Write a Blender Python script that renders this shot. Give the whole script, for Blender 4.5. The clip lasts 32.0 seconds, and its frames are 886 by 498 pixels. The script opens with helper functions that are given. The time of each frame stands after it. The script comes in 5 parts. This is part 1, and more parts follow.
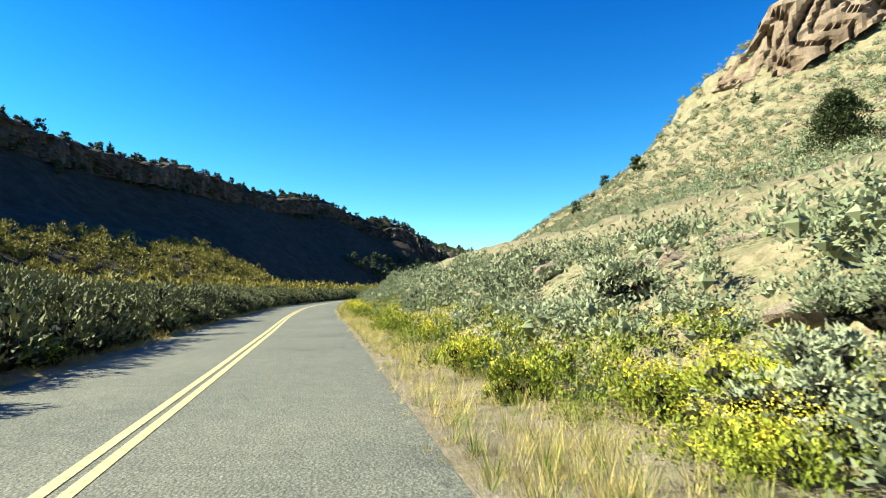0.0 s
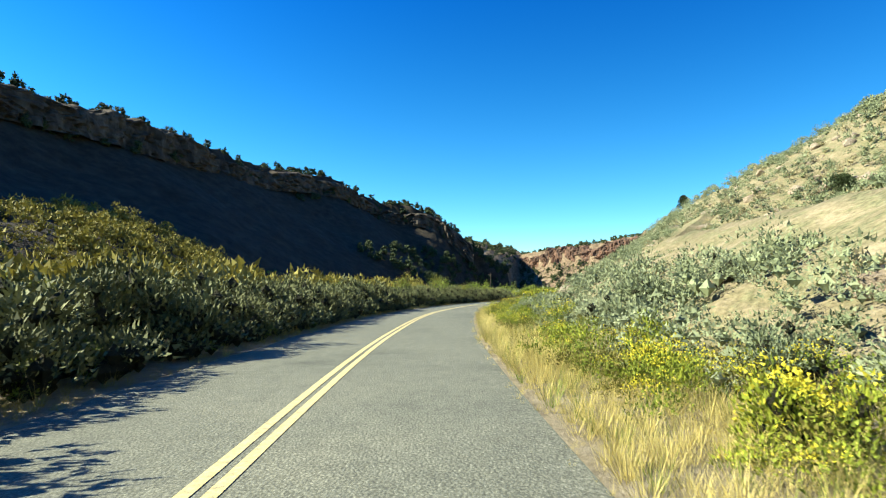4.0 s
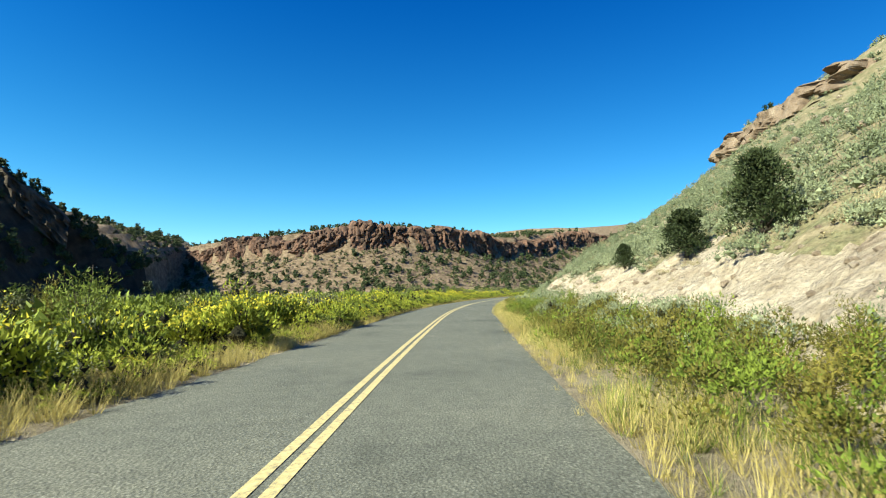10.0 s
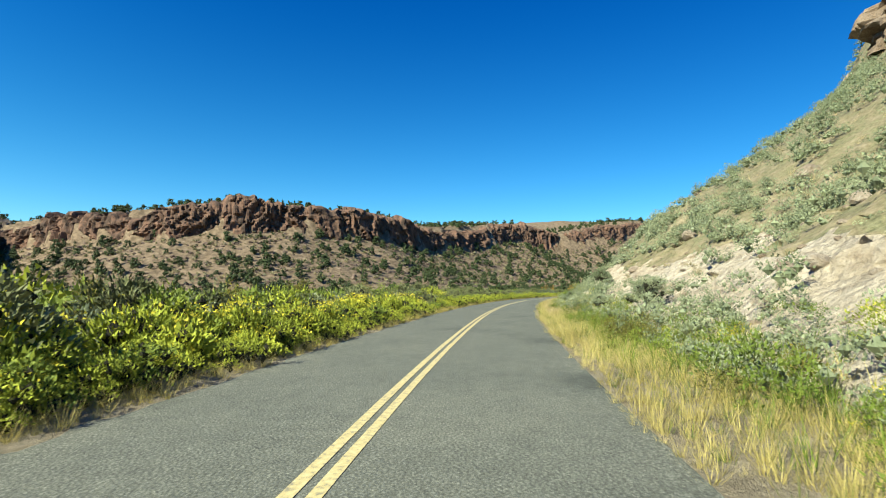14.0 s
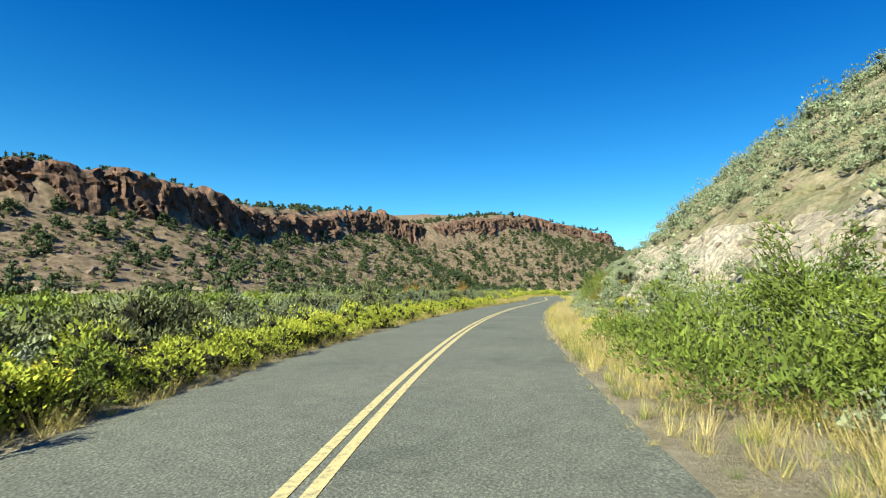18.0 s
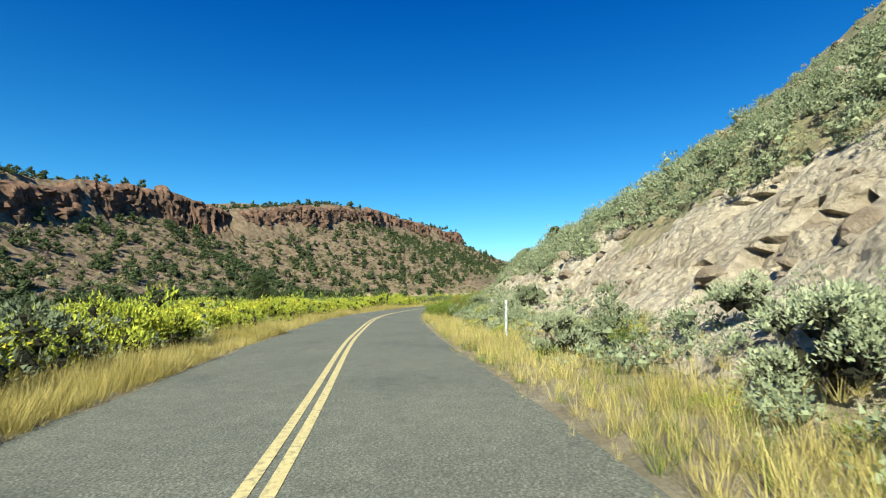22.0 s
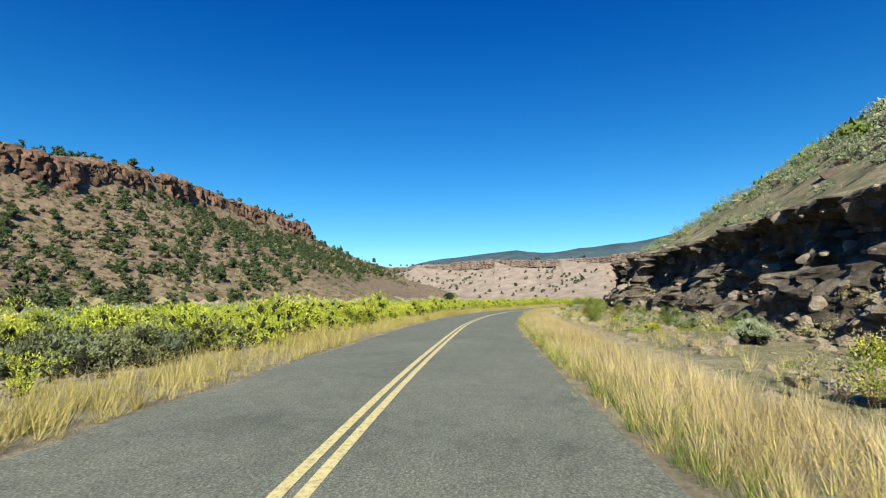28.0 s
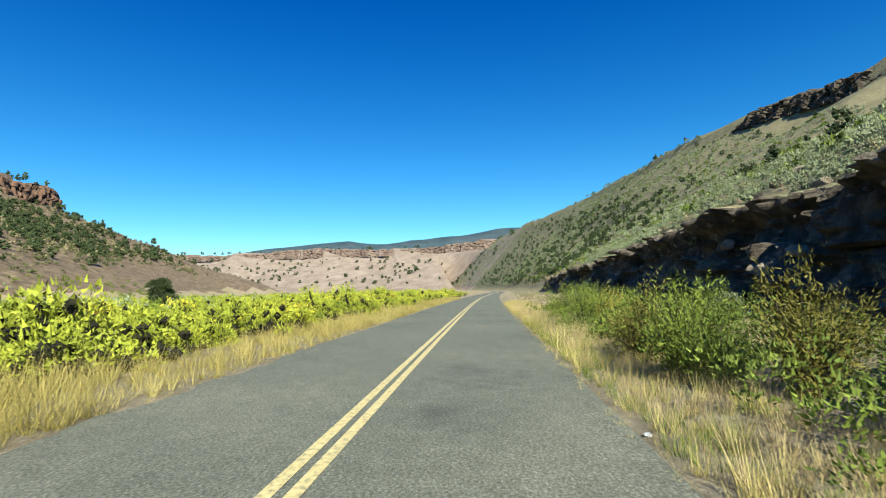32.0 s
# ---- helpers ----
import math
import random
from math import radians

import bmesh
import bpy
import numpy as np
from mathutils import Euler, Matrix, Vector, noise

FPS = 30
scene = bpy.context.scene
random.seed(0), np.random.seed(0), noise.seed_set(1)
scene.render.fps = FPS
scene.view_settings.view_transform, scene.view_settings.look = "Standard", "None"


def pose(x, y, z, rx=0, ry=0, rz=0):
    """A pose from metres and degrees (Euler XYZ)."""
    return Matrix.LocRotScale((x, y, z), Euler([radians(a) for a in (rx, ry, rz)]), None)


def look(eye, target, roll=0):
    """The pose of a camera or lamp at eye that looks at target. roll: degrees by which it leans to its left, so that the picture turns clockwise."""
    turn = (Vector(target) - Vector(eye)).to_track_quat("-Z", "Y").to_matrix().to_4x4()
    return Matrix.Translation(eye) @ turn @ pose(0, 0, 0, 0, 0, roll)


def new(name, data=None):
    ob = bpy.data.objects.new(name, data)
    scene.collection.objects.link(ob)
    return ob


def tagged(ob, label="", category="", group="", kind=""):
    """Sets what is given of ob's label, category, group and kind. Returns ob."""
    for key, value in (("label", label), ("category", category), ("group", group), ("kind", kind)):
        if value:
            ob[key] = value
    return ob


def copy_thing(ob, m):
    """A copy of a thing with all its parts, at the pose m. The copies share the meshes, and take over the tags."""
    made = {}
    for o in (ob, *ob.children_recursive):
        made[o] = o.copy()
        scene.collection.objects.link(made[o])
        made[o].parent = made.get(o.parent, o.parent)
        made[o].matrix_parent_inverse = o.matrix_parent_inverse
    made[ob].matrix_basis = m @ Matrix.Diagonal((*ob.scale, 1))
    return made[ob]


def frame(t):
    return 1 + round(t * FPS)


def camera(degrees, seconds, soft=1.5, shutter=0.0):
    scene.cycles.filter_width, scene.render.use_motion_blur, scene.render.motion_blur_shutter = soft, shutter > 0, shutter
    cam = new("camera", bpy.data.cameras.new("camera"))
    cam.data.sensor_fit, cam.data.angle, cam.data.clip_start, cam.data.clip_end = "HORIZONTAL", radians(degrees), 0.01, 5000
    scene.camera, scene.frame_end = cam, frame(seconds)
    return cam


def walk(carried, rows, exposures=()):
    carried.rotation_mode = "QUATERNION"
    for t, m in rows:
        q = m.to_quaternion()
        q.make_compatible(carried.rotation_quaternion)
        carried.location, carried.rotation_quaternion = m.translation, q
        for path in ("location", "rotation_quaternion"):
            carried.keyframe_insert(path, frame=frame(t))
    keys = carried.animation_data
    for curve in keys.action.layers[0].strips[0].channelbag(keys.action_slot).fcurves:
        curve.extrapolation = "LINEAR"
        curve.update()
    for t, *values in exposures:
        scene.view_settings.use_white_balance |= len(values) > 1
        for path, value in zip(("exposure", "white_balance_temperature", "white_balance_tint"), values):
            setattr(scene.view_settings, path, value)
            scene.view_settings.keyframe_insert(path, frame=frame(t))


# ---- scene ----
cam = camera(77.98, 32.0, soft=1.1, shutter=0.03)
PATH = [
    (0.0, look((-7.145, -1.445, 1.350), (-6.762, 48.409, 5.159), -0.84)),
    (0.5, look((-8.930, 7.457, 1.350), (-9.733, 57.306, 5.147), -0.83)),
    (1.0, look((-10.788, 16.382, 1.350), (-12.401, 66.218, 5.059), -0.81)),
    (1.5, look((-12.809, 25.338, 1.350), (-15.107, 75.143, 5.125), -0.71)),
    (2.0, look((-14.820, 34.390, 1.350), (-17.467, 84.175, 5.152), -0.75)),
    (2.5, look((-16.713, 43.527, 1.350), (-19.479, 93.306, 5.154), -0.84)),
    (3.0, look((-18.198, 52.730, 1.350), (-21.099, 102.493, 5.251), -0.89)),
    (3.5, look((-19.084, 61.970, 1.350), (-21.219, 111.772, 5.237), -0.83)),
    (4.5, look((-19.879, 80.445, 1.350), (-18.676, 130.289, 5.100), -0.60)),
    (5.5, look((-19.690, 98.956, 1.350), (-14.192, 148.524, 4.932), -0.48)),
    (6.0, look((-18.818, 108.231, 1.350), (-11.360, 157.541, 4.944), -0.39)),
    (6.5, look((-17.366, 117.508, 1.350), (-7.709, 166.431, 4.989), -0.24)),
    (7.0, look((-15.086, 126.665, 1.350), (-2.985, 175.040, 5.008), -0.29)),
    (7.5, look((-11.702, 135.370, 1.350), (2.723, 183.102, 5.034), -0.55)),
    (8.0, look((-7.757, 143.820, 1.350), (9.262, 190.689, 5.050), -0.55)),
    (8.5, look((-3.501, 152.124, 1.350), (15.833, 198.083, 5.084), -0.64)),
    (9.0, look((0.993, 160.285, 1.350), (22.413, 205.311, 5.080), -0.89)),
    (9.5, look((5.743, 168.301, 1.350), (29.219, 212.287, 5.110), -1.00)),
    (10.0, look((10.703, 176.170, 1.350), (35.694, 219.309, 5.154), -0.97)),
    (10.5, look((15.723, 184.088, 1.350), (41.838, 226.554, 5.179), -0.98)),
    (11.0, look((20.791, 192.011, 1.350), (47.702, 233.978, 5.173), -0.75)),
    (11.5, look((25.921, 199.931, 1.350), (53.681, 241.338, 5.196), -0.70)),
    (12.0, look((31.247, 207.727, 1.350), (59.757, 248.625, 5.162), -0.64)),
    (12.5, look((36.885, 215.328, 1.350), (66.113, 255.729, 5.024), -0.45)),
    (13.0, look((42.730, 222.707, 1.350), (72.602, 262.635, 5.005), -0.27)),
    (13.5, look((48.784, 229.949, 1.350), (79.105, 269.530, 5.086), -0.17)),
    (14.5, look((61.648, 243.951, 1.350), (92.794, 282.895, 4.991), -0.10)),
    (15.5, look((75.196, 257.292, 1.350), (107.580, 295.226, 4.854), -0.04)),
    (16.0, look((82.102, 263.732, 1.350), (115.436, 300.836, 4.824), 0.10)),
    (16.5, look((89.084, 270.001, 1.350), (123.488, 306.110, 4.884), 0.25)),
    (17.0, look((96.219, 276.027, 1.350), (132.190, 310.564, 4.991), 0.16)),
    (17.5, look((103.554, 281.756, 1.350), (141.339, 314.287, 5.078), -0.03)),
    (18.0, look((111.109, 287.186, 1.350), (150.557, 317.671, 5.161), -0.29)),
    (18.5, look((119.019, 292.189, 1.350), (160.052, 320.498, 5.209), -0.68)),
    (19.0, look((127.293, 296.923, 1.350), (169.845, 322.883, 5.277), -1.13)),
    (19.5, look((135.889, 301.519, 1.350), (179.639, 325.396, 5.328), -1.41)),
    (20.0, look((144.858, 305.821, 1.350), (189.680, 327.614, 5.353), -1.67)),
    (20.5, look((154.082, 309.950, 1.350), (199.700, 330.014, 5.402), -1.80)),
    (21.0, look((163.425, 313.988, 1.350), (209.504, 332.969, 5.412), -1.65)),
    (21.5, look((172.746, 317.976, 1.350), (219.039, 336.427, 5.420), -1.46)),
    (22.0, look((181.824, 322.117, 1.350), (228.124, 340.535, 5.487), -1.21)),
    (22.5, look((190.711, 326.492, 1.350), (237.013, 344.881, 5.596), -0.84)),
    (23.0, look((199.358, 330.944, 1.350), (245.653, 349.344, 5.620), -0.65)),
    (23.5, look((207.767, 335.154, 1.350), (254.045, 353.599, 5.607), -0.63)),
    (24.0, look((216.063, 338.546, 1.350), (262.385, 356.902, 5.527), -0.83)),
    (24.5, look((224.395, 341.065, 1.350), (271.013, 358.646, 5.544), -0.59)),
    (25.5, look((241.452, 344.386, 1.350), (289.144, 358.741, 5.756), -0.53)),
    (26.5, look((258.672, 346.847, 1.350), (307.365, 357.211, 5.996), -0.55)),
    (27.0, look((267.282, 348.135, 1.350), (316.297, 356.763, 6.153), -0.57)),
    (27.5, look((275.845, 349.385, 1.350), (325.098, 356.579, 6.079), -0.61)),
    (28.0, look((284.337, 350.340, 1.350), (333.753, 356.407, 5.963), -0.48)),
    (28.5, look((292.786, 351.081, 1.350), (342.330, 356.205, 5.731), -0.48)),
    (29.0, look((301.426, 351.661, 1.350), (351.116, 355.426, 5.433), -0.50)),
    (29.5, look((310.296, 351.796, 1.350), (360.117, 353.711, 5.122), -0.48)),
    (30.0, look((319.369, 351.625, 1.350), (369.242, 351.361, 4.901), -0.53)),
    (30.5, look((328.546, 351.147, 1.350), (378.372, 348.772, 4.762), -0.52)),
    (31.0, look((337.790, 350.153, 1.350), (387.484, 345.861, 4.827), -0.63)),
    (31.5, look((347.060, 348.410, 1.350), (396.516, 342.014, 4.981), -0.65)),
    (32.0, look((356.260, 346.057, 1.350), (405.302, 337.045, 5.057), -0.85)),
]
walk(cam, PATH, [(0.0, 1.8, 6800, 5), (3.0, 1.78, 6800, 4), (6.0, 1.68, 6750, 3), (9.0, 1.45, 6650, 3), (13.0, 1.28, 6550, 3), (17.0, 1.34, 6500, 3), (22.0, 1.2, 6500, 4), (24.0, 1.14, 6500, 5), (28.0, 1.08, 6450, 9), (30.0, 1.12, 6450, 8), (32.0, 1.24, 6450, 5)])

# ---------------------------------------------------------------- light
SUN_AZ = math.atan2(-0.99, -0.12)          # bearing of the sun from +y towards +x
SUN_EL = radians(35)
sun_way = Vector((math.sin(SUN_AZ) * math.cos(SUN_EL), math.cos(SUN_AZ) * math.cos(SUN_EL), math.sin(SUN_EL)))
world = bpy.data.worlds.new("sky")
scene.world = world
world.use_nodes = True
wn, wl = world.node_tree.nodes, world.node_tree.links
sky = wn.new("ShaderNodeTexSky")
sky.sky_type, sky.sun_disc = "NISHITA", False
sky.sun_elevation, sky.sun_rotation = SUN_EL, SUN_AZ
sky.altitude, sky.air_density, sky.dust_density, sky.ozone_density = 2200, 1.0, 0.4, 1.5
sat = wn.new("ShaderNodeHueSaturation")
sat.inputs["Saturation"].default_value = 1.4
sat.inputs["Hue"].default_value = 0.484
sat.inputs["Value"].default_value = 1.0
wl.new(sky.outputs[0], sat.inputs["Color"])
# the clear mountain sky deepens to pure blue towards the zenith
tc = wn.new("ShaderNodeTexCoord")
xyz = wn.new("ShaderNodeSeparateXYZ")
wl.new(tc.outputs["Generated"], xyz.inputs[0])
deep = wn.new("ShaderNodeValToRGB")
deep.color_ramp.elements[0].position, deep.color_ramp.elements[0].color = 0.0, (0.9, 1.0, 0.98, 1)
deep.color_ramp.elements[1].position, deep.color_ramp.elements[1].color = 0.5, (0.10, 0.50, 1.0, 1)
wl.new(xyz.outputs[2], deep.inputs[0])
tint = wn.new("ShaderNodeMix")
tint.data_type, tint.blend_type = "RGBA", "MULTIPLY"
tint.inputs[0].default_value = 1.0
wl.new(sat.outputs[0], tint.inputs[6])
wl.new(deep.outputs[0], tint.inputs[7])
# the side of the sky towards the sun is paler and brighter than the side away from it
side = wn.new("ShaderNodeVectorMath")
side.operation = "DOT_PRODUCT"
side.inputs[1].default_value = (math.sin(SUN_AZ), math.cos(SUN_AZ), 0)
wl.new(tc.outputs["Generated"], side.inputs[0])
glow = wn.new("ShaderNodeValToRGB")
glow.color_ramp.elements[0].position, glow.color_ramp.elements[0].color = 0.0, (0.60, 0.66, 0.69, 1)
glow.color_ramp.elements[1].position, glow.color_ramp.elements[1].color = 1.0, (1.25, 1.18, 1.08, 1)
half = wn.new("ShaderNodeMath")
half.operation = "MULTIPLY_ADD"
half.inputs[1].default_value, half.inputs[2].default_value = 0.5, 0.5
wl.new(side.outputs["Value"], half.inputs[0])
wl.new(half.outputs[0], glow.inputs[0])
lit = wn.new("ShaderNodeMix")
lit.data_type, lit.blend_type = "RGBA", "MULTIPLY"
lit.inputs[0].default_value = 1.0
wl.new(tint.outputs[2], lit.inputs[6])
wl.new(glow.outputs[0], lit.inputs[7])
wl.new(lit.outputs[2], wn["Background"].inputs[0])
wn["Background"].inputs[1].default_value = 0.094
sun = new("sun", bpy.data.lights.new("sun", "SUN"))
sun.data.energy, sun.data.angle, sun.data.color = 5.0, radians(0.53), (0.98, 0.95, 0.76)
sun.rotation_euler = sun_way.to_track_quat("Z", "Y").to_euler()

# ---------------------------------------------------------------- numbers
rng = np.random.default_rng(7)


def hash2(i, j, seed):
    h = np.sin(i * 127.1 + j * 311.7 + seed * 74.7) * 43758.5453
    return h - np.floor(h)


def vnoise(x, y, seed=0):
    i, j = np.floor(x), np.floor(y)
    u, v = x - i, y - j
    u, v = u * u * (3 - 2 * u), v * v * (3 - 2 * v)
    a, b = hash2(i, j, seed), hash2(i + 1, j, seed)
    c, d = hash2(i, j + 1, seed), hash2(i + 1, j + 1, seed)
    return (a * (1 - u) + b * u) * (1 - v) + (c * (1 - u) + d * u) * v


def fbm(x, y, seed=0, octaves=4):
    z, amp = 0, 0.5
    for k in range(octaves):
        z = z + amp * (vnoise(x * 2 ** k, y * 2 ** k, seed + k) * 2 - 1)
        amp *= 0.5
    return z


def smooth(a, b, x):
    t = np.clip((x - a) / (b - a), 0, 1)
    return t * t * (3 - 2 * t)


def spline(points, step):
    """A smooth line through the points, sampled about every step metres."""
    p = np.array(points, float)
    p = np.vstack([2 * p[0] - p[1], p, 2 * p[-1] - p[-2]])
    out = []
    for k in range(1, len(p) - 2):
        n = max(2, int(np.linalg.norm(p[k + 1] - p[k]) / step))
        t = (np.arange(n) / n)[:, None]
        a, b, c, d = p[k - 1], p[k], p[k + 1], p[k + 2]
        out.append(0.5 * (2 * b + (c - a) * t + (2 * a - 5 * b + 4 * c - d) * t ** 2 + (3 * b - a - 3 * c + d) * t ** 3))
    out.append(p[-2][None])
    return np.vstack(out)


# the road's centre line: s = 0 near the first view, d is positive to the right
ROAD = [(11.6, -99.7), (1.4, -50.7), (-8.9, -1.8), (-12.7, 16.0), (-16.6, 34.0), (-19.8, 52.5), (-21.2, 71.1), (-21.6, 89.7),
        (-20.4, 108.4), (-16.2, 127.0), (-8.9, 144.4), (-0.1, 160.9), (9.5, 176.9), (19.6, 192.8), (30.2, 208.5), (41.7, 223.5),
        (54.2, 237.9), (67.5, 251.6), (81.3, 264.7), (95.5, 276.9), (110.4, 288.2), (126.6, 298.2), (144.3, 307.1), (163.0, 315.0),
        (181.4, 323.0), (198.7, 332.2), (215.6, 340.0), (232.6, 344.5), (249.8, 347.1), (267.1, 349.6), (284.2, 351.6), (301.4, 352.5),
        (319.4, 352.7), (338.0, 351.3), (356.6, 347.4), (433.8, 326.4), (510.4, 303.3), (586.7, 279.4), (664.0, 258.7), (742.0, 241.2),
        (820.8, 227.1), (900.0, 216.2), (1000.0, 206.0), (1150.0, 192.0), (1400.0, 165.0)]
LINE = spline(ROAD, 1.0)
LT = np.gradient(LINE, axis=0)
LT /= np.hypot(LT[:, 0], LT[:, 1])[:, None]
LS = np.concatenate([[0], np.cumsum(np.hypot(*np.diff(LINE, axis=0).T))])
LS -= LS[np.argmin(np.hypot(LINE[:, 0] - ROAD[2][0], LINE[:, 1] - ROAD[2][1]))]
S_END = LS[-1]


def road_sd(x, y):
    """Arc length and lateral place, right positive, of points."""
    x, y = np.ravel(x).astype(float), np.ravel(y).astype(float)
    s, d = np.empty(len(x)), np.empty(len(x))
    for a in range(0, len(x), 4000):
        b = slice(a, a + 4000)
        q = (x[b, None] - LINE[None, ::4, 0]) ** 2 + (y[b, None] - LINE[None, ::4, 1]) ** 2
        k0 = np.argmin(q, 1) * 4
        kk = np.clip(k0[:, None] + np.arange(-4, 5), 0, len(LINE) - 1)
        q = (x[b, None] - LINE[kk, 0]) ** 2 + (y[b, None] - LINE[kk, 1]) ** 2
        k = kk[np.arange(len(kk)), np.argmin(q, 1)]
        ex, ey = x[b] - LINE[k, 0], y[b] - LINE[k, 1]
        along = ex * LT[k, 0] + ey * LT[k, 1]
        side = ex * LT[k, 1] - ey * LT[k, 0]
        s[b] = LS[k] + along
        d[b] = np.where(np.abs(along) < 3, side, np.sign(side) * np.hypot(ex, ey))
    return s, d


def at_sd(s, d):
    """World x, y of road places."""
    s, d = np.asarray(s, float), np.asarray(d, float)
    cx, cy = np.interp(s, LS, LINE[:, 0]), np.interp(s, LS, LINE[:, 1])
    tx, ty = np.interp(s, LS, LT[:, 0]), np.interp(s, LS, LT[:, 1])
    n = np.hypot(tx, ty)
    return cx + d * ty / n, cy - d * tx / n


# right-hand hillside, by arc length: toe of the bank, bank height, bank slope, hill slope, rim height
R_S = [-100, 0, 20, 40, 60, 80, 100, 113, 129, 150, 170, 190, 215, 240, 262, 285, 305, 330, 345, 365, 385, 400, 420, 440, 460, 480, 495, 510, 525, 540, 560, 580, 600, 620, 660, 700, 780, 900, 1050, 1300]
R_TOE = [5.5, 5.49, 5.46, 5.49, 5.92, 6.32, 6.5, 7.27, 6.57, 5.2, 5.2, 6.23, 6.78, 6.26, 5.76, 5.39, 5.2, 5.8, 5.35, 5.2, 5.66, 5.92, 6.19, 6.34, 6, 6, 6.75, 7.74, 8.45, 10.7, 11.03, 10.24, 10.94, 11.56, 12.49, 13.36, 14.13, 15.21, 15.01, 14.59]
R_HB = [1.29, 1.44, 1.51, 1.61, 1, 1, 1, 1, 5.82, 10.71, 4.13, 3.71, 3.97, 5.02, 5.44, 6.31, 6.7, 7.05, 8.35, 7.5, 7.35, 7.23, 7.08, 4.67, 3.36, 3.18, 3.05, 3.38, 3.94, 4.5, 4.44, 4.38, 4.49, 4.52, 4.14, 4.05, 3.11, 1.89, 2.26, 3]
R_MB = [0.62, 0.62, 0.66, 0.78, 0.62, 0.59, 0.76, 0.55, 0.55, 0.78, 0.81, 0.68, 0.71, 0.55, 0.8, 0.56, 0.96, 0.55, 0.57, 1, 0.87, 0.62, 1, 0.83, 0.83, 0.95, 0.89, 0.96, 1.64, 1.39, 1.29, 1.91, 2.21, 2.32, 2.17, 1.99, 1.77, 1.44, 1.55, 1.77]
R_MH = [0.49, 0.48, 0.5, 0.52, 0.56, 0.55, 0.57, 0.41, 0.55, 0.49, 0.52, 0.56, 0.58, 0.62, 0.52, 0.77, 0.57, 0.95, 0.92, 0.6, 0.77, 0.9, 0.57, 0.66, 0.43, 0.63, 0.74, 0.58, 0.55, 0.63, 0.72, 0.59, 0.55, 0.51, 0.49, 0.45, 0.48, 0.74, 0.89, 1.1]
R_RIM = [32, 35.21, 40.78, 44.05, 46.26, 30.77, 27.45, 16, 26.75, 24.84, 25.93, 27.04, 28.51, 27.17, 30.45, 28.07, 35.47, 30.7, 29.05, 24, 27.75, 30.07, 28.02, 25.6, 25.51, 25.61, 25.63, 25.72, 28, 29.96, 33.03, 35.92, 39.98, 44.01, 50.52, 57.23, 72.95, 86, 78.7, 77.56]
R_CLIFF = [12.13, 14.25, 14.54, 14.91, 15.36, 9.65, 5.4, 2.76, 5.49, 1.5, 1.5, 2.26, 2.55, 1.74, 2.26, 4.15, 5.22, 6.28, 10.63, 4.31, 3.02, 2.89, 3.2, 3.26, 3.76, 5.7, 3.39, 3.13, 4.04, 5.01, 5.48, 5.94, 6.85, 7.64, 9.2, 10.42, 9.42, 7.85, 6.21, 3.66]


# height of the bare part of the bank; brush covers the rest
BARE_S = [90, 129, 150, 170, 215, 285, 330, 345, 372, 392, 420, 440, 500, 515, 535, 620, 720]
BARE_H = [0.4, 2.6, 4.2, 3.0, 2.4, 2.9, 3.6, 3.8, 3.6, 7.2, 6.2, 2.8, 2.2, 4.0, 9.0, 9.0, 9.0]


def right_side(s, d):
    toe, hb, mb = np.interp(s, R_S, R_TOE), np.interp(s, R_S, R_HB), np.interp(s, R_S, R_MB)
    mh, rim, cliff = np.interp(s, R_S, R_MH), np.interp(s, R_S, R_RIM), np.interp(s, R_S, R_CLIFF)
    top = toe + hb / mb
    rim_d = top + (rim - hb) / mh
    z = 0.08 * np.clip(d - 3, 0, 3) + np.clip(d - toe, 0, hb / mb) * mb
    e = np.clip((d - top) / (rim_d - top), 0, 1)
    hollow = 0.6 * (1 - smooth(112, 130, s))
    z = z + (rim - hb) * (e * (1 - hollow) + hollow * e * e)
    z = z + cliff * smooth(0, 4, d - rim_d) + np.clip(d - rim_d - 4, 0, 150) * 0.12
    return z, toe, top, rim_d


# rims on the far side of the valley: x, y, height
RIDGE = [(-175, -260, 55), (-165, -100, 53), (-158, 40, 52), (-150, 130, 57), (-140, 200, 57.5), (-126, 245, 58.5), (-106, 305, 57.5),
         (-85, 350, 61), (-60, 383, 52), (-32, 393, 47.5), (-8, 396, 28), (14, 393, 6)]
MESA = [(-73.2, 904.2, 40.0), (21.3, 691.7, 36.0), (58.2, 572.7, 37.0), (101.6, 511.5, 38.4), (147.2, 494.3, 44.3), (196.0, 487.0, 41.0),
        (252.4, 502.6, 39.6), (343.2, 533.2, 50.2), (403.1, 528.6, 47.4), (504.1, 523.7, 64.0), (605.4, 540.6, 70.7), (682.2, 524.6, 67.6),
        (714.1, 516.2, 66.5), (732.4, 539.0, 50.4), (763.6, 633.6, 50.0), (806.7, 893.1, 55.0)]
FAR = [(1750, 1500, 100), (1600, 700, 84), (1540, 560, 83), (1480, 420, 82), (1400, 320, 80), (1330, 200, 79), (1250, 100, 84), (1200, -100, 95)]
RIDGE_L, MESA_L, FAR_L = spline(RIDGE, 4.0), spline(MESA, 4.0), spline(FAR, 20.0)


